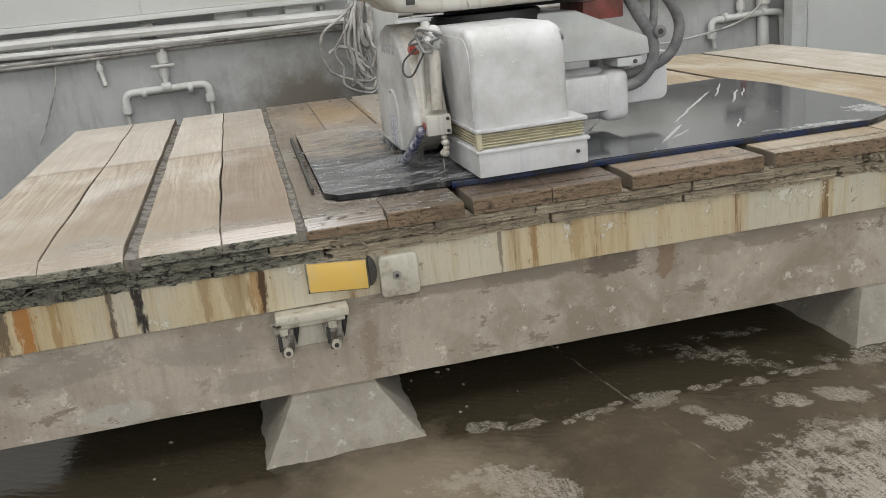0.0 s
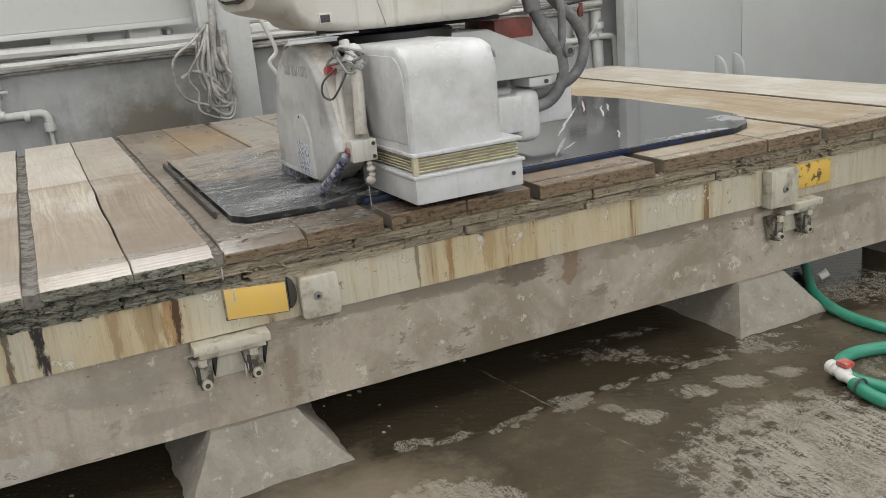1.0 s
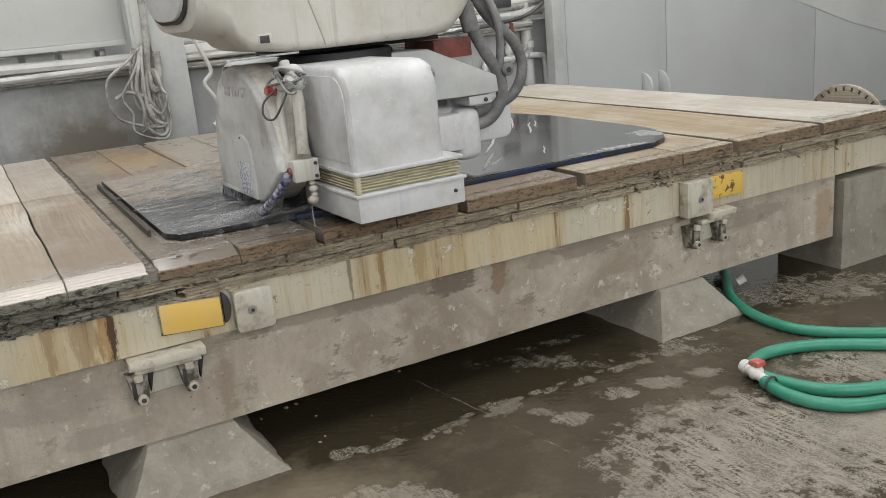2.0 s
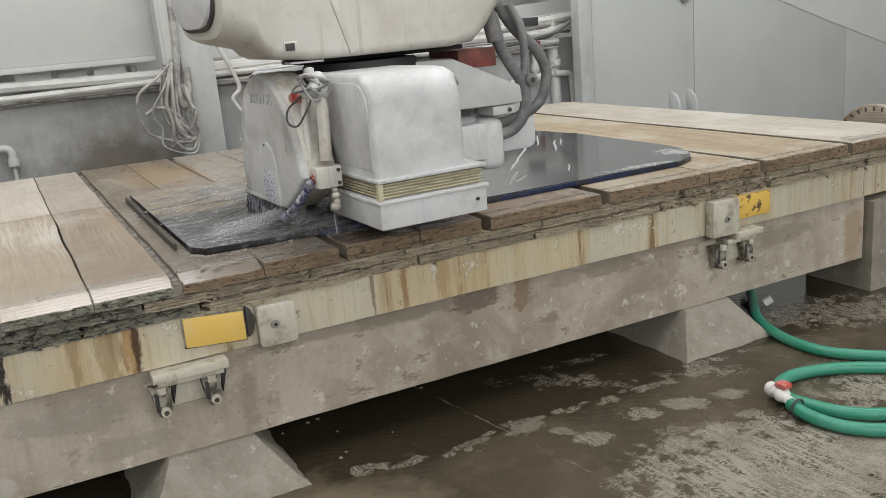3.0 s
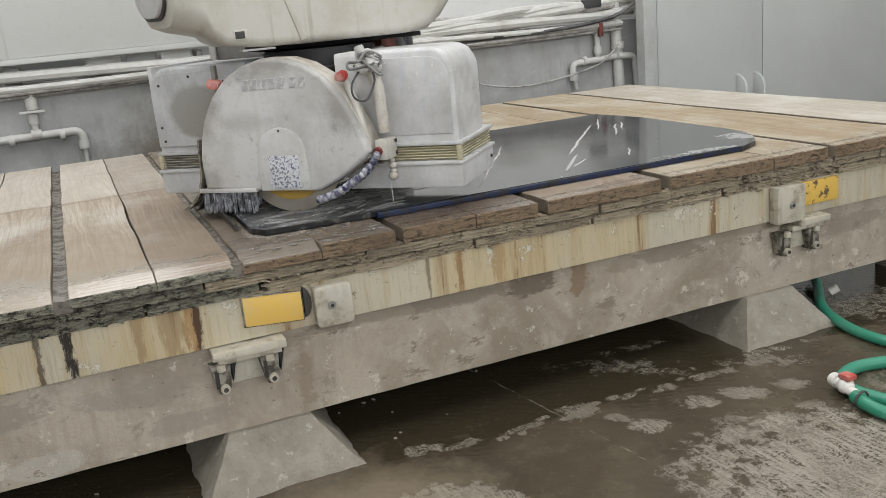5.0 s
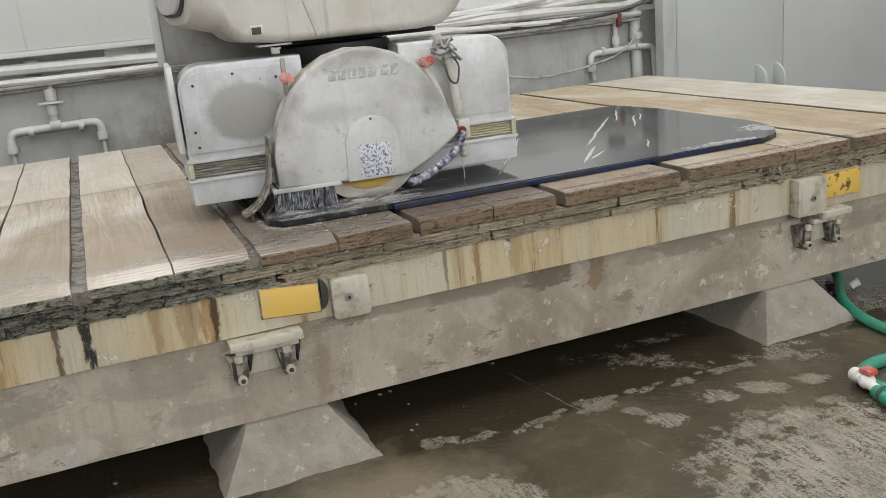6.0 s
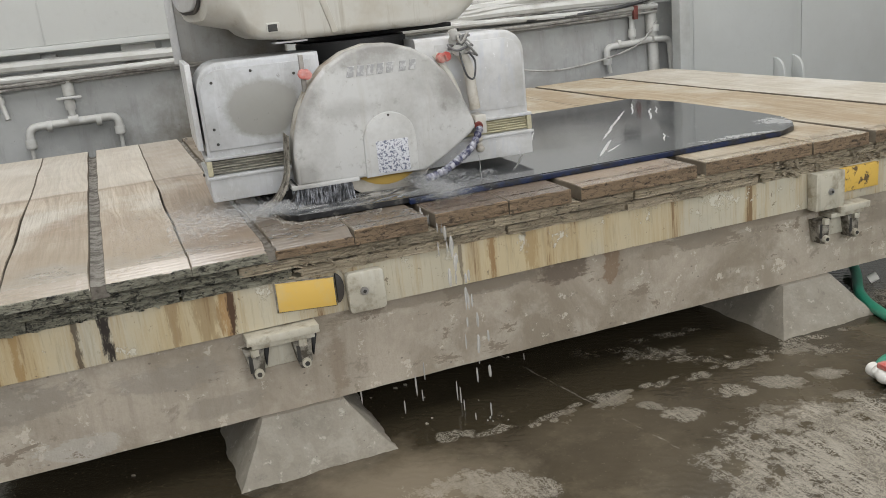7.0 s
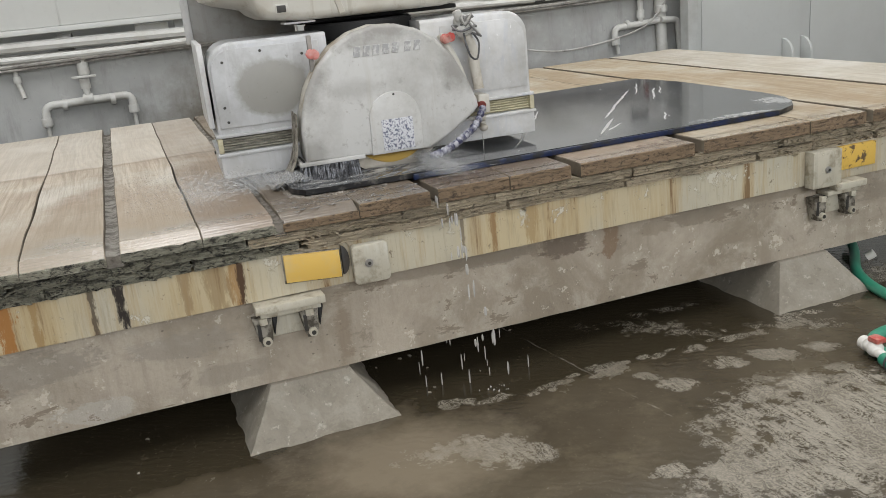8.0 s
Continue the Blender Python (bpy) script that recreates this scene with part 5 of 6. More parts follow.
# black plate: the shade of the gap below the casing put into its colour
part("under_plate", box(-0.24, 0.36, -0.1, 0.14, 1.238, 1.2535, 0.004), "rubber_gap_black", carriage)
part("wiper_plate", box(-0.31, -0.2, -0.19, -0.12, 1.247, 1.2535, 0.002), "machine_white", carriage)
part("side_barrel", cyl((0.4, 0.2, 1.48), (0.95, 0.2, 1.48), 0.12, 0.1, n=24, bevel=0.02), "machine_white", carriage)
part("bridge_column", box(-0.16, 0.36, 0.16, 0.42, 1.27, 2.2, 0.01), "post_paint", carriage)

# ---- the cutting head ----
head = tagged(empty("bridge_saw"), "white bridge saw with blade guard and two bellows boxes", "saw")
# turntable and yoke are black, painting in the shade of the gap above
part("turntable", cyl((0, 0, 1.17), (0, 0, 1.233), 0.2, n=36, bevel=0.006), "rubber_gap_black", head)
part("yoke", box(-0.24, 0.1, -0.15, 0.15, 0.98, 1.175, 0.012), "rubber_gap_black", head)

# guard outline in y, z
GUARD = [(0.325, 0.795), (0.327, 0.9), (0.316, 0.96), (0.29, 1.035), (0.245, 1.108), (0.185, 1.165), (0.11, 1.205), (0.03, 1.223), (-0.05, 1.218), (-0.125, 1.195), (-0.19, 1.155), (-0.25, 1.09), (-0.295, 1.01), (-0.328, 0.93), (-0.333, 0.905), (-0.315, 0.885), (-0.225, 0.826), (-0.135, 0.78)]


GUARD = [(y * (0.965 if y > 0 else 0.965), z) for y, z in GUARD]


def guard():
    def ring(x, s):
        cy, cz = 0.0, 0.98
        return [(x, cy + (y - cy) * s, cz + (z - cz) * s) for y, z in GUARD]
    return loft([ring(-0.3525, 1.0), ring(-0.364, 0.996), ring(-0.371, 0.985), ring(-0.3755, 0.965), ring(-0.3768, 0.94)]), loft([ring(-0.258, 0.985), ring(-0.264, 0.994), ring(-0.352, 0.996)])


face_bm, rim_bm = guard()
gd = part("blade_guard", face_bm, "guard_white", head, "white half-round blade guard, dusty")
part("guard_rim", rim_bm, "guard_rim", gd, "stained beige guard rim")
arch = [(-0.098, 0.788), (-0.1, 0.91)] + [(-0.008 + 0.09 * math.cos(radians(a)), 0.91 + 0.088 * math.sin(radians(a))) for a in range(180, -1, -15)][::1] + [(0.085, 0.788)]
part("hub_cover", prism(arch, -0.386, -0.3705, "x", 0.004), "guard_white", gd, "raised arched hub cover")
part("sticker", box(-0.3885, -0.3862, -0.068, 0.043, 0.797, 0.905, 0.0005), "sticker", gd, "scratched square sticker")
part("screw", cyl((-0.3862, -0.01, 0.988), (-0.3885, -0.01, 0.988), 0.004, n=8), "dark_steel", gd)
for i in range(7):
    y = 0.112 - i * 0.0335 - (0.01 if i > 4 else 0)
    own = prism([(y, 1.124), (y - 0.023, 1.124), (y - 0.03, 1.158), (y - 0.007, 1.158)], -0.379, -0.3735, "x", 0.0008, 1)
    part("letter_bar", own, "letter_grey", gd)
part("lower_lip", box(-0.378, -0.26, 0.11, 0.338, 0.782, 0.797, 0.004), "guard_white", gd)
# brush of many bristles
rnd = random.Random(3)
own = bmesh.new()
for i in range(210):
    y = rnd.uniform(0.135, 0.335)
    x = rnd.uniform(-0.372, -0.33)
    b = 0.712 + rnd.uniform(-0.006, 0.012)
    cyl((x, y, 0.785), (x + rnd.uniform(-0.012, 0.006), y + rnd.uniform(-0.012, 0.012), b), 0.0022, 0.0012, 4, bm=own)
part("brush", own, "black_bristle", head, "worn black bristle brush")
part("brush_back", box(-0.345, -0.3, 0.14, 0.33, 0.725, 0.782, 0.006), "black_bristle", head)
for xa, xb in ((-0.372, -0.315), (-0.312, -0.25)):
    secs = []
    for j in range(7):
        u = j / 6
        y, z = 0.318 + 0.05 * u * u, 0.8 - 0.082 * u
        tear = 0.006 * noise.noise(Vector((xa * 40, j * 1.7, 2)))
        secs.append([(xa + tear, y, z), (xb - tear, y + 0.004 * u, z - 0.006 * u * noise.noise(Vector((xb * 30, j, 1)))), (xb - tear, y + 0.006, z), (xa + tear, y + 0.006, z)])
    part("rubber_flap", loft(secs), "rubber_gap_black", head, "torn black rubber flap")
flap = [(-0.339, 0.322, 0.96), (-0.338, 0.326, 0.92), (-0.335, 0.336, 0.83), (-0.33, 0.362, 0.768), (-0.325, 0.4, 0.73), (-0.32, 0.435, 0.712)]
own = bmesh.new()
for dx in (0.0, 0.045):
    loft([[(p[0] + dx - 0.02, p[1], p[2]), (p[0] + dx + 0.02, p[1], p[2]), (p[0] + dx + 0.02, p[1] + 0.006, p[2] + 0.006), (p[0] + dx - 0.02, p[1] + 0.006, p[2] + 0.006)] for p in smooth_path(flap, 4)], own)
part("splash_flap", own, "grimy_steel", head, "curved grimy splash flap")
blade = part("blade", cyl((-0.3205, 0, 0.9), (-0.3165, 0, 0.9), 0.198, n=64), "blade_steel", head, "diamond cutting blade")
part("flange", cyl((-0.332, 0, 0.9), (-0.321, 0, 0.9), 0.155, n=40, bevel=0.003), "brass_yellow", blade, "yellow blade flange")
for y, mt in ((-0.232, "red_plastic"), (0.232, "pale_red")):
    kn = part("knob", cyl((-0.352, y, 1.146), (-0.318, y, 1.146), 0.015, 0.018, n=14, bevel=0.004), mt, head, "red plastic knob")
    part("knob_grip", cyl((-0.352, y * 1.06, 1.15), (-0.334, y * 1.06, 1.15), 0.017, n=8, bevel=0.004), mt, kn)
part("lug_strip", box(-0.33, -0.31, 0.235, 0.25, 1.09, 1.21, 0.003), "bare_steel", head)

# bead hose of ball joints
pts = smooth_path([(-0.385, -0.13, 0.755), (-0.39, -0.185, 0.772), (-0.386, -0.245, 0.803), (-0.376, -0.302, 0.842), (-0.352, -0.345, 0.9)], 4)
bead = part("coolant_hose", ball((0, 0, 0), 0.0145, None, 10), "blue_bead", head, "blue ball-jointed coolant hose")
bead.location = pts[0]
for q in pts[1:-1]:
    ob = new("bead", bead.data)
    ob.parent, ob.location = bead, q - pts[0]
part("hose_elbow", cyl((-0.35, -0.34, 0.9), (-0.3, -0.345, 0.915), 0.015, n=12), "red_oxide", head)
part("valve_block", box(-0.345, -0.262, -0.372, -0.33, 0.872, 0.938, 0.005), "cast_cream", head, "cream valve block with two bolts")
for bz in (0.885, 0.925):
    part("block_bolt", cyl((-0.274, -0.372, bz), (-0.274, -0.377, bz), 0.006, n=8), "dark_steel", head)
for i, (dx, dz, r) in enumerate(((-0.288, 0.862, 0.011), (-0.286, 0.845, 0.015), (-0.284, 0.826, 0.012), (-0.29, 0.81, 0.017))):
    part("drain_joint", ball((dx, -0.36, dz), r, None, 10, (1, 1, 0.8)), "guard_rim", head)
part("coolant_pipe", tube([(-0.3, -0.35, 0.955), (-0.295, -0.345, 1.02), (-0.29, -0.34, 1.1), (-0.285, -0.32, 1.15)], 0.019, 12), "guard_rim", head)
part("coolant_pipe", tube([(-0.335, -0.3, 0.88), (-0.33, -0.29, 0.98), (-0.32, -0.26, 1.08), (-0.3, -0.22, 1.16)], 0.012, 10), "cast_cream", head)
sv = part("solenoid", cyl((-0.31, -0.335, 1.16), (-0.27, -0.3, 1.21), 0.024, n=14, bevel=0.004), "pipe_plastic", head)
part("solenoid_coil", cyl((-0.33, -0.29, 1.165), (-0.27, -0.345, 1.165), 0.02, n=12, bevel=0.004), "pipe_plastic", sv)
part("solenoid_cap", cyl((-0.3, -0.3, 1.2), (-0.3, -0.29, 1.235), 0.016, n=12, bevel=0.003), "pipe_plastic", sv)
rnd = random.Random(9)
for i in range(5):
    c = Vector((-0.3 + rnd.uniform(-0.02, 0.02), -0.31, 1.17))
    pts = [c + Vector((rnd.uniform(-0.04, 0.04), rnd.uniform(-0.05, 0.05), rnd.uniform(-0.03, 0.05))) for _ in range(6)]
    part("wire", tube(pts, 0.0045, 6, 6), "cable_grey" if i % 2 else "corrugated", head)
part("wire", tube([(-0.33, -0.3, 1.16), (-0.38, -0.29, 1.12), (-0.39, -0.3, 1.08), (-0.37, -0.33, 1.07), (-0.34, -0.35, 1.12), (-0.32, -0.34, 1.15)], 0.0035, 6), "cable_dark", head)


def bellows_box(side):
    """Box on one side of the motor; side -1: towards -y, +1: towards +y. Outer end at y = 0.58."""
    s = side
    ya, yb = (s * 0.17, s * 0.578)
    lo, hi = min(ya, yb), max(ya, yb)
    white = "machine_white" if s < 0 else "machine_grey"
    g = part("box_body", box_shell(lo, hi, s), white, head, "rounded white box body")
    part("flange", box(-0.243, 0.128, lo - (0.012 if s < 0 else 0), hi + (0.012 if s > 0 else 0), 0.897, 0.909, 0.004), white, g)
    for i in range(11):
        z = 0.8475 + i * 0.0045
        inset = 0.005 if i % 2 else 0.013
        part("bellows_fold", box(-0.239 + inset, 0.122 - inset, lo + (inset - 0.008 if s < 0 else 0), hi - (inset - 0.008 if s > 0 else 0), z, z + 0.0044, 0.0015, 1), "bellows" if s < 0 else "bellows_dirty", g)
    part("tray", box(-0.241, 0.126, lo - (0.008 if s < 0 else 0), hi + (0.008 if s > 0 else 0), 0.757, 0.846, 0.006), white, g, "white lower tray")
    part("tray_lip", box(-0.248, 0.133, lo - (0.014 if s < 0 else 0), hi + (0.014 if s > 0 else 0), 0.834, 0.844, 0.003), white, g)
    part("corner_post", box(-0.2425, -0.226, (lo - 0.009) if s < 0 else (hi - 0.008), (lo + 0.008) if s < 0 else (hi + 0.009), 0.8465, 0.8965, 0.002), "bellows", g)
    part("tray_bolt", cyl((0.09, s * 0.585, 0.8), (0.09, s * 0.592, 0.8), 0.006, n=8), "dark_steel", g)
    if s < 0:
        part("front_panel", prism(round_rect(-0.565, -0.24, 0.935, 1.185, 0.075, 6, (0, 0, 0, 1)), -0.2425, -0.2385, "x", 0.0015), "machine_white", g, "thin riveted sheet panel")
    if s > 0:
        part("front_panel", prism(round_rect(0.2, 0.57, 0.93, 1.19, 0.07, 6, (0, 0, 1, 0)), -0.2462, -0.2392, "x", 0.003), "panel_grey", g, "dull grey sheet panel with a damp patch")
        part("side_plate", box(-0.2, 0.2, 0.585, 0.604, 0.93, 1.215, 0.004), "machine_white", g)
        for yy, zz in ((0.53, 1.15), (0.545, 1.0), (0.4, 1.175), (0.54, 0.95), (0.26, 1.15)):
            part("panel_screw", cyl((-0.2463, yy, zz), (-0.2485, yy, zz), 0.005, n=8), "dark_steel", g)
    return g


def box_shell(lo, hi, s):
    """Body whose outer end is rounded at the top and whose long edges are softened."""
    end = lo if s < 0 else hi
    inner = hi if s < 0 else lo
    R = 0.085
    prof = [(inner, 0.909), (end, 0.909), (end, 1.212 - R)] + [(end - s * R * (1 - math.cos(radians(a))), 1.212 - R + R * math.sin(radians(a))) for a in range(10, 91, 10)] + [(inner, 1.212)]
    # along x: flat front face, right-hand edge rounded
    secs = []
    for x, d in ((-0.239, 0.014), (-0.235, 0.006), (-0.228, 0.0), (0.03, 0.0), (0.05, 0.004), (0.065, 0.013), (0.075, 0.028), (0.079, 0.045)):
        ring = []
        for y, z in prof:
            yy = y if y == inner else (y - s * d if abs(y - end) < 0.02 else y)
            zz = z if z < 0.92 else z - d * max(0.0, (z - 0.92)) / 0.3
            ring.append((x, yy, zz))
        secs.append(ring)
    return loft(secs)


bellows_box(-1)
bellows_box(1)

# drive side
part("motor", cyl((0.0, 0, 0.885), (0.44, 0, 0.885), 0.1, n=28, bevel=0.008), "machine_white", head, "white drive motor")
part("motor_end", box(0.4, 0.515, -0.115, 0.115, 0.782, 0.975, 0.045, 4), "machine_white", head)
part("rear_cover", prism(round_rect(0.44, 0.735, 0.822, 1.01, 0.035, 5, (1, 1, 0, 0)), 0.012, 0.1, "y", 0.008), "machine_white", head, "pale rounded rear cover")
part("terminal_box", box(0.22, 0.42, -0.13, -0.02, 0.83, 0.965, 0.01), "machine_white", head)
part("gusset", prism([(0.02, 1.03), (0.5, 1.02), (0.59, 1.022), (0.585, 1.085), (0.5, 1.12), (0.3, 1.208), (0.02, 1.215)], -0.13, 0.13, "y", 0.01), "post_paint", head, "grey tapered motor bracket")
part("gusset_foot", box(0.46, 0.56, -0.12, 0.12, 0.985, 1.018, 0.004), "post_paint", head)
part("bracket_bolt", cyl((0.53, -0.122, 1.0), (0.53, -0.128, 1.0), 0.008, n=8), "dark_steel", head)
part("red_bracket", box(0.34, 0.5, -0.1, 0.12, 1.165, 1.232, 0.004), "red_oxide", head, "red oxide painted bracket")
part("conduit", tube([(0.5, -0.07, 1.36), (0.51, -0.08, 1.28), (0.55, -0.1, 1.18), (0.6, -0.12, 1.08), (0.6, -0.12, 0.99), (0.55, -0.1, 0.92), (0.46, -0.06, 0.9)], 0.0225, 12, 16, ribs=0.035), "corrugated", head, "grey corrugated conduit")
part("conduit", tube([(0.56, -0.04, 1.38), (0.62, -0.05, 1.29), (0.71, -0.06, 1.2), (0.75, -0.06, 1.1), (0.71, -0.05, 1.0), (0.6, -0.03, 0.95), (0.48, 0.0, 0.93)], 0.021, 12, 16, ribs=0.035), "corrugated", head, "grey corrugated conduit")
part("conduit", tube([(0.58, -0.08, 1.38), (0.615, -0.1, 1.3), (0.62, -0.11, 1.2), (0.61, -0.11, 1.1)], 0.015, 10, 14, ribs=0.035), "corrugated", head)
part("conduit_gland", cyl((0.5, -0.07, 1.35), (0.515, -0.085, 1.25), 0.032, n=14, bevel=0.003), "corrugated", head)
part("hose_clamp", cyl((0.62, -0.14, 1.1), (0.62, -0.155, 1.1), 0.024, n=16, bevel=0.003), "corrugated", head)
part("hose_clamp_hole", cyl((0.62, -0.1555, 1.1), (0.62, -0.157, 1.1), 0.011, n=12), "dark_steel", head)
part("back_plate", box(0.25, 0.262, 0.2, 0.615, 1.2, 1.62, 0.003), "bare_steel", head, "scuffed steel back plate")
part("back_plate_edge", box(0.236, 0.249, 0.59, 0.618, 1.2, 1.62, 0.002), "machine_white", head)

# ---- water ----
rnd = random.Random(21)


def speck(bm, c, d, ln, r):
    """A tiny stretched drop along d."""
    d = d.normalized()
    u = d.orthogonal().normalized()
    w = d.cross(u)
    tip = [bm.verts.new(c + d * ln), bm.verts.new(c - d * ln)]
    mid = [bm.verts.new(c + (u * math.cos(a) + w * math.sin(a)) * r) for a in (0, 1.57, 3.14, 4.71)]
    for a in range(4):
        bm.faces.new((mid[a], mid[(a + 1) % 4], tip[0]))
        bm.faces.new((mid[(a + 1) % 4], mid[a], tip[1]))


# spray thrown off both ends of the guard
own = bmesh.new()
for i in range(7500):
    u = rnd.random() ** 1.6
    c = Vector((-0.33 - 0.16 * u + rnd.gauss(0, 0.02 + 0.09 * u), 0.32 + 0.6 * u, 0.73 + rnd.random() * (0.01 + 0.09 * u)))
    speck(own, c, Vector((rnd.gauss(0, 0.12), 1, rnd.gauss(0.05, 0.12))), rnd.uniform(0.001, 0.004), rnd.uniform(0.0002, 0.0005))
spray_far = part("spray", own, "mist_speck", head, "fine water spray off the blade", smooth=False)
spray_far["kind"] = "stuff"
own = bmesh.new()
for i in range(1300):
    u = rnd.random() ** 1.4
    c = Vector((-0.325 + rnd.gauss(0, 0.012 + 0.05 * u), -0.1 - 0.17 * u, 0.73 + rnd.gauss(0, 0.012 + 0.02 * u)))
    speck(own, c, Vector((rnd.gauss(0, 0.3), -1, rnd.gauss(0.0, 0.3))), rnd.uniform(0.0015, 0.006), rnd.uniform(0.0003, 0.0009))
for i in range(1700):
    u = rnd.random() ** 1.2
    a = rnd.gauss(0, 0.5)
    c = Vector((-0.325 + 0.3 * u * math.sin(a), -0.1 - 0.32 * u * math.cos(a), 0.715 + rnd.random() * 0.05 * (1.1 - u)))
    speck(own, c, Vector((math.sin(a), -math.cos(a), rnd.gauss(0.0, 0.2))), rnd.uniform(0.003, 0.01), rnd.uniform(0.0003, 0.0007))
spray_near = part("spray", own, "mist_speck", head, smooth=False)
spray_near["kind"] = "stuff"
own = bmesh.new()
for i in range(5200):
    u = rnd.random() ** 1.3
    c = Vector((-0.33 - 0.2 * u + rnd.gauss(0, 0.02 + 0.1 * u), 0.34 + 0.42 * u, 0.735 + rnd.random() * (0.02 + 0.07 * u)))
    speck(own, c, Vector((rnd.gauss(0, 0.3), 1, rnd.gauss(0.05, 0.3))), rnd.uniform(0.002, 0.007), rnd.uniform(0.0009, 0.0022))
for i in range(4800):
    u = rnd.random() ** 1.1
    c = Vector((-0.335 - 0.27 * u + rnd.gauss(0, 0.012), -0.08 - 0.05 * u + rnd.gauss(0, 0.015 + 0.03 * u), 0.745 - 0.025 * u + rnd.random() * 0.03))
    speck(own, c, Vector((-1, rnd.gauss(0, 0.3), rnd.gauss(-0.1, 0.3))), rnd.uniform(0.002, 0.007), rnd.uniform(0.0009, 0.002))
haze = part("spray", own, "mist_haze", head, "soft haze of water round the blade", smooth=False)
haze["kind"] = "stuff"
part("drip_thread", tube([(-0.295, -0.35, 0.79), (-0.295, -0.352, 0.75), (-0.293, -0.352, 0.722)], 0.0016, 6), "droplet", head, "thin thread of water")

# water lying in ridges on the wet slab and planks
own = bmesh.new()
for i in range(170):
    x, y = rnd.uniform(0.13, 0.62), rnd.uniform(0.2, 1.35)
    ln, w = rnd.uniform(0.012, 0.075), rnd.uniform(0.002, 0.0065)
    turn = rnd.gauss(0.2, 0.25)
    one = ball((0, 0, 0), 1, None, 8, (ln, w, 0.0042))
    bmesh.ops.transform(one, matrix=pose(x, y, 0.722, 0, 0, math.degrees(turn)), verts=one.verts[:])
    join(own, one)
tagged(link("standing_water", own, "water"), "ridges of water lying on the wet stone slab", "water", kind="stuff")
own = bmesh.new()
for i in range(46):
    x, y = rnd.uniform(0.02, 0.48), rnd.uniform(-0.01, 0.16)
    one = ball((0, 0, 0), 1, None, 8, (rnd.uniform(0.006, 0.022), rnd.uniform(0.002, 0.007), 0.0012))
    bmesh.ops.transform(one, matrix=pose(x, y, 0.7, 0, 0, rnd.gauss(0, 30)), verts=one.verts[:])
    join(own, one)
tagged(link("standing_water", own, "water"), "thin puddles of water on the front planks", "water", kind="stuff")


def drop_mesh(r, ln):
    return ball((0, 0, 0), r, None, 8, (1, 1, ln))


DROPS = []


def add_drop(x, y, z0, z1, t0, t1, r, ln, drift=(0, 0), spill=False):
    ob = thing("water_drop", drop_mesh(r, ln), "droplet", "falling drop of pale dirty water", "water drop", "falling water")
    DROPS.append((ob, x, y, z0, z1, t0, t1, drift, spill))


for i in range(90):
    t0 = 6.25 + 1.72 * rnd.random()
    add_drop(0.506 + rnd.uniform(-0.008, 0.008), 0.06, 0.675, -0.03, t0, t0 + 0.4, rnd.uniform(0.002, 0.004), rnd.uniform(5.0, 10.0), (rnd.gauss(0.1, 0.05), -0.15 - rnd.random() * 0.06), True)
for i in range(120):
    t0 = 6.3 + 1.66 * rnd.random()
    add_drop(min(0.8, max(0.2, rnd.gauss(0.52, 0.16))), 0.06, 0.2, -0.06, t0, t0 + 0.24, rnd.uniform(0.0015, 0.0032), rnd.uniform(7.0, 15.0), (rnd.gauss(0, 0.01), -0.07 + rnd.gauss(0, 0.02)))
for i in range(95):
    t0 = 6.2 + 1.72 * rnd.random()
    add_drop(0.506 + rnd.gauss(0, 0.005), 0.06, 0.68, -0.03, t0, t0 + 0.38, rnd.uniform(0.0035, 0.0065), rnd.uniform(3.0, 6.0), (rnd.gauss(0.12, 0.025), -0.15 - rnd.random() * 0.05), True)
for i in range(36):
    t0 = 0.08 + 1.25 * rnd.random()
    add_drop(0.002 + rnd.uniform(-0.004, 0.004), 0.06, 0.672, -0.03, t0, t0 + 0.38, rnd.uniform(0.0018, 0.0036), rnd.uniform(4.0, 9.0), (rnd.gauss(0.02, 0.012), -0.14 - rnd.random() * 0.03), True)


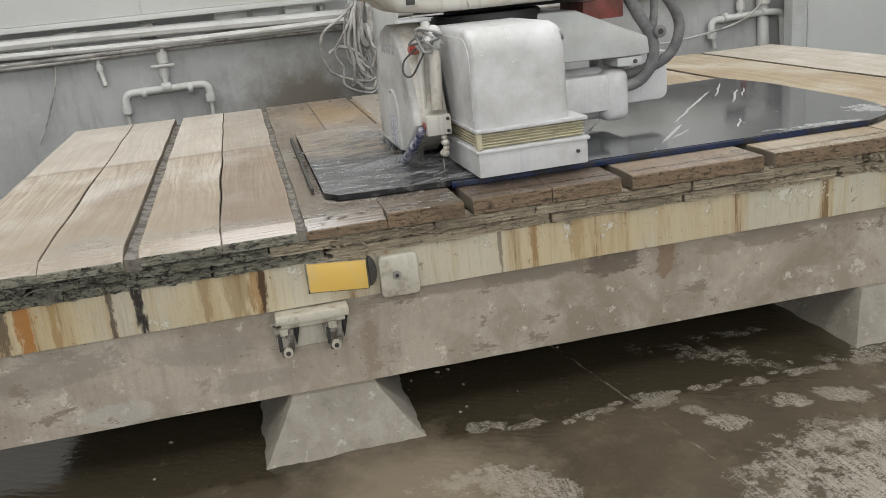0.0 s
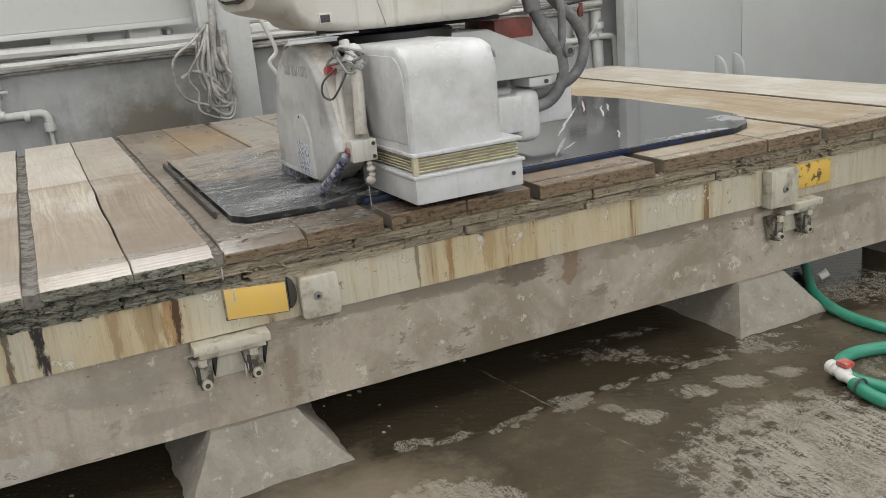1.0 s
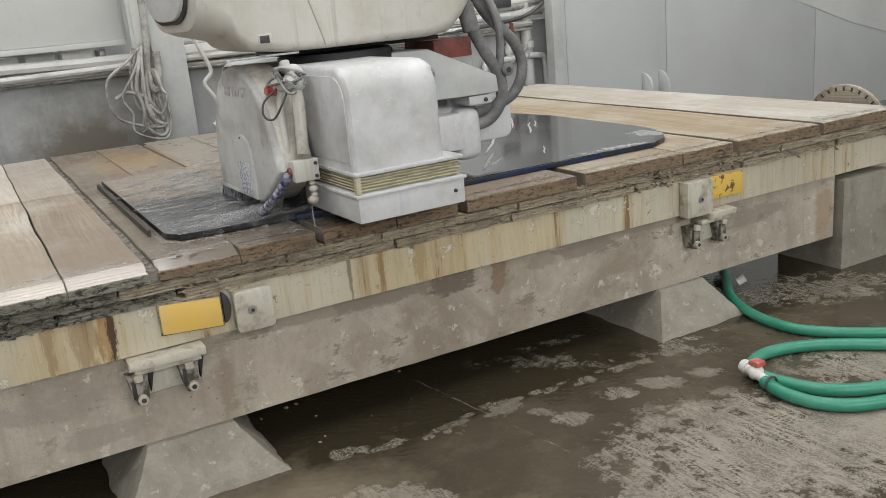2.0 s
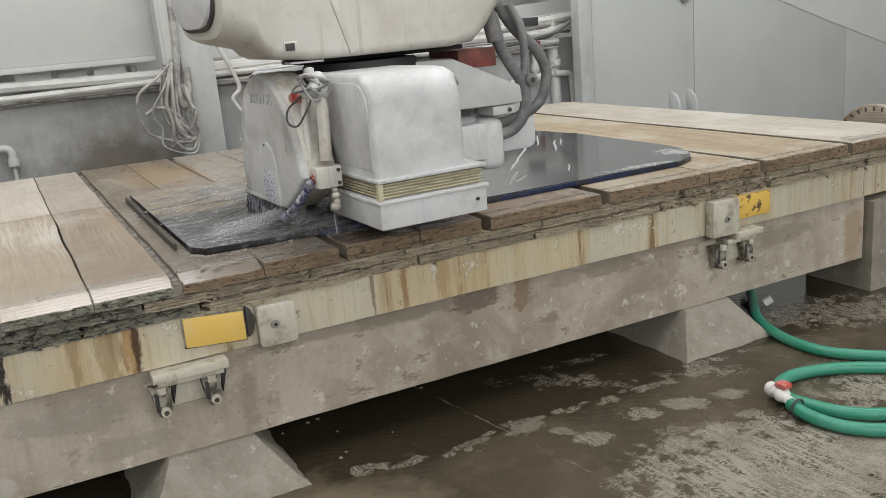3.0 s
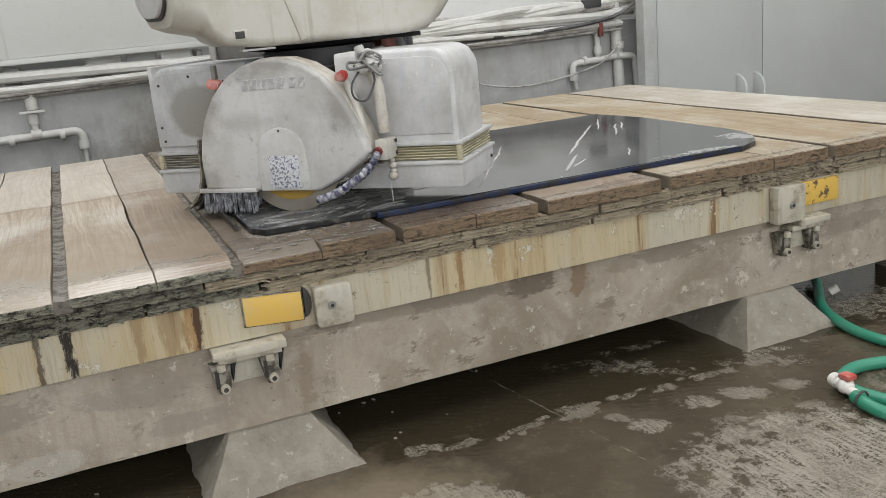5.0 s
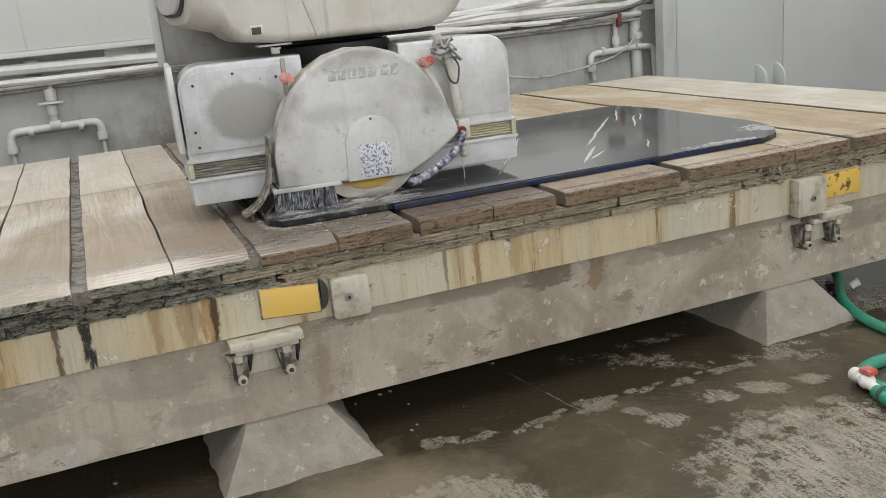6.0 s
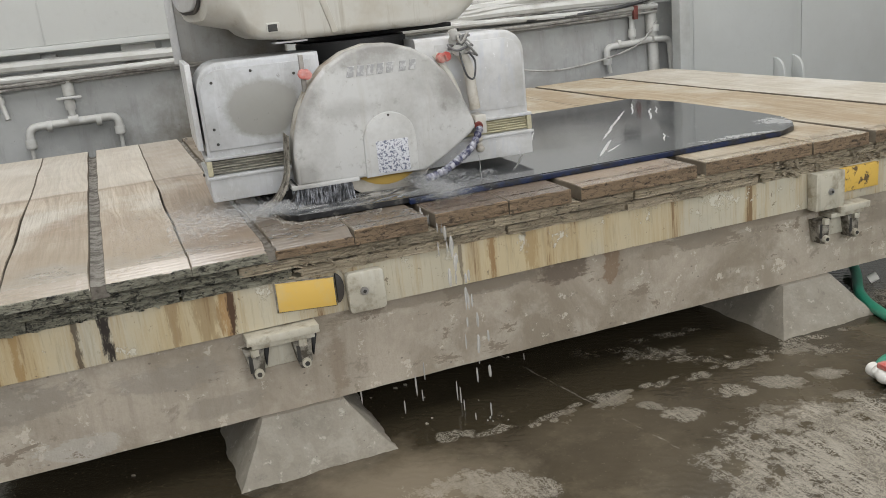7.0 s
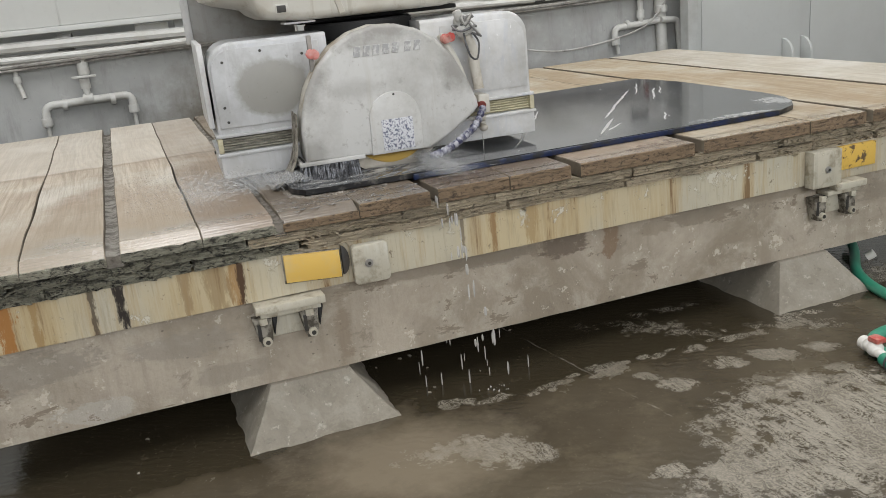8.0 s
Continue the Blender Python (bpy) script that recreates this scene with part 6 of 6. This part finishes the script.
def motions():
    """The carriage travels and lifts; the head swings a quarter turn below it; drops fall."""
    rows = ((0.0, 0.804, 0.68, -0.026, 1.5), (0.5, 0.804, 0.61, -0.027, 1.5), (1.0, 0.804, 0.495, -0.029, 1.5), (1.5, 0.804, 0.405, -0.03, 1.5), (1.7, 0.804, 0.4, -0.029, 1.5),
            (2.2, 0.804, 0.4, -0.02, 1.5), (2.8, 0.804, 0.405, -0.002, 1.5), (3.0, 0.804, 0.405, 0.003, 1.5), (3.5, 0.804, 0.405, 0.009, 1.5), (4.0, 0.804, 0.405, 0.019, 1.6), (4.2, 0.765, 0.42, 0.019, 5.5),
            (4.5, 0.663, 0.476, 0.017, 19.0), (4.8, 0.56, 0.565, 0.018, 35.5), (5.0, 0.508, 0.629, 0.019, 47.5), (5.2, 0.502, 0.65, 0.018, 59.0), (5.5, 0.504, 0.661, 0.012, 74.0), (5.8, 0.508, 0.663, 0.006, 83.5), (6.1, 0.509, 0.663, 0.003, 86.4),
            (6.5, 0.509, 0.663, 0.0, 87.0), (7.0, 0.509, 0.663, -0.003, 87.0), (7.5, 0.509, 0.663, -0.006, 87.0), (8.0, 0.509, 0.663, -0.008, 87.0))
    walk(carriage, [(t, pose(x, y, z)) for t, x, y, z, a in rows])
    walk(head, [(t, pose(x, y, z, 0, 0, a)) for t, x, y, z, a in rows])
    # the spray wavers while the water runs; it sinks away while the water is shut off for the swing
    for ob, a in ((spray_far, 0.012), (spray_near, 0.008), (haze, 0.008)):
        seq = []
        for i in range(81):
            t = i * 0.1
            on = max(0.0, min(1.0, max((4.4 - t) / 0.2, (t - 6.0) / 0.2)))
            seq.append((t, pose(a * math.sin(i * 1.15), a * math.cos(i * 0.85), 0.003 * math.sin(i * 1.5) - 0.2 * (1 - on), 2 * math.sin(i * 0.95), 0, 2 * math.cos(i * 1.35))))
        walk(ob, seq)
    for ob, x, y, z0, z1, t0, t1, (dx, dy), spill in DROPS:
        # a drop waits inside the deck filling, then spills over the edge and falls
        rest = pose(x, 0.3, 0.6) if spill else pose(x, y, z0)
        seq, n = [(0.0, rest), (t0 - 0.07, rest), (t0 - 0.035, pose(x, y, z0))], 6
        for i in range(n + 1):
            u = i / n
            v = 1 - (1 - u) ** 3 if spill else u
            seq.append((t0 + (t1 - t0) * u, pose(x + dx * u, y + dy * v, z0 + (z1 - z0) * u * u)))
        if t1 < 8.0:
            seq.append((8.0, pose(x + dx, y + dy, z1)))
        walk(ob, seq)


motions()
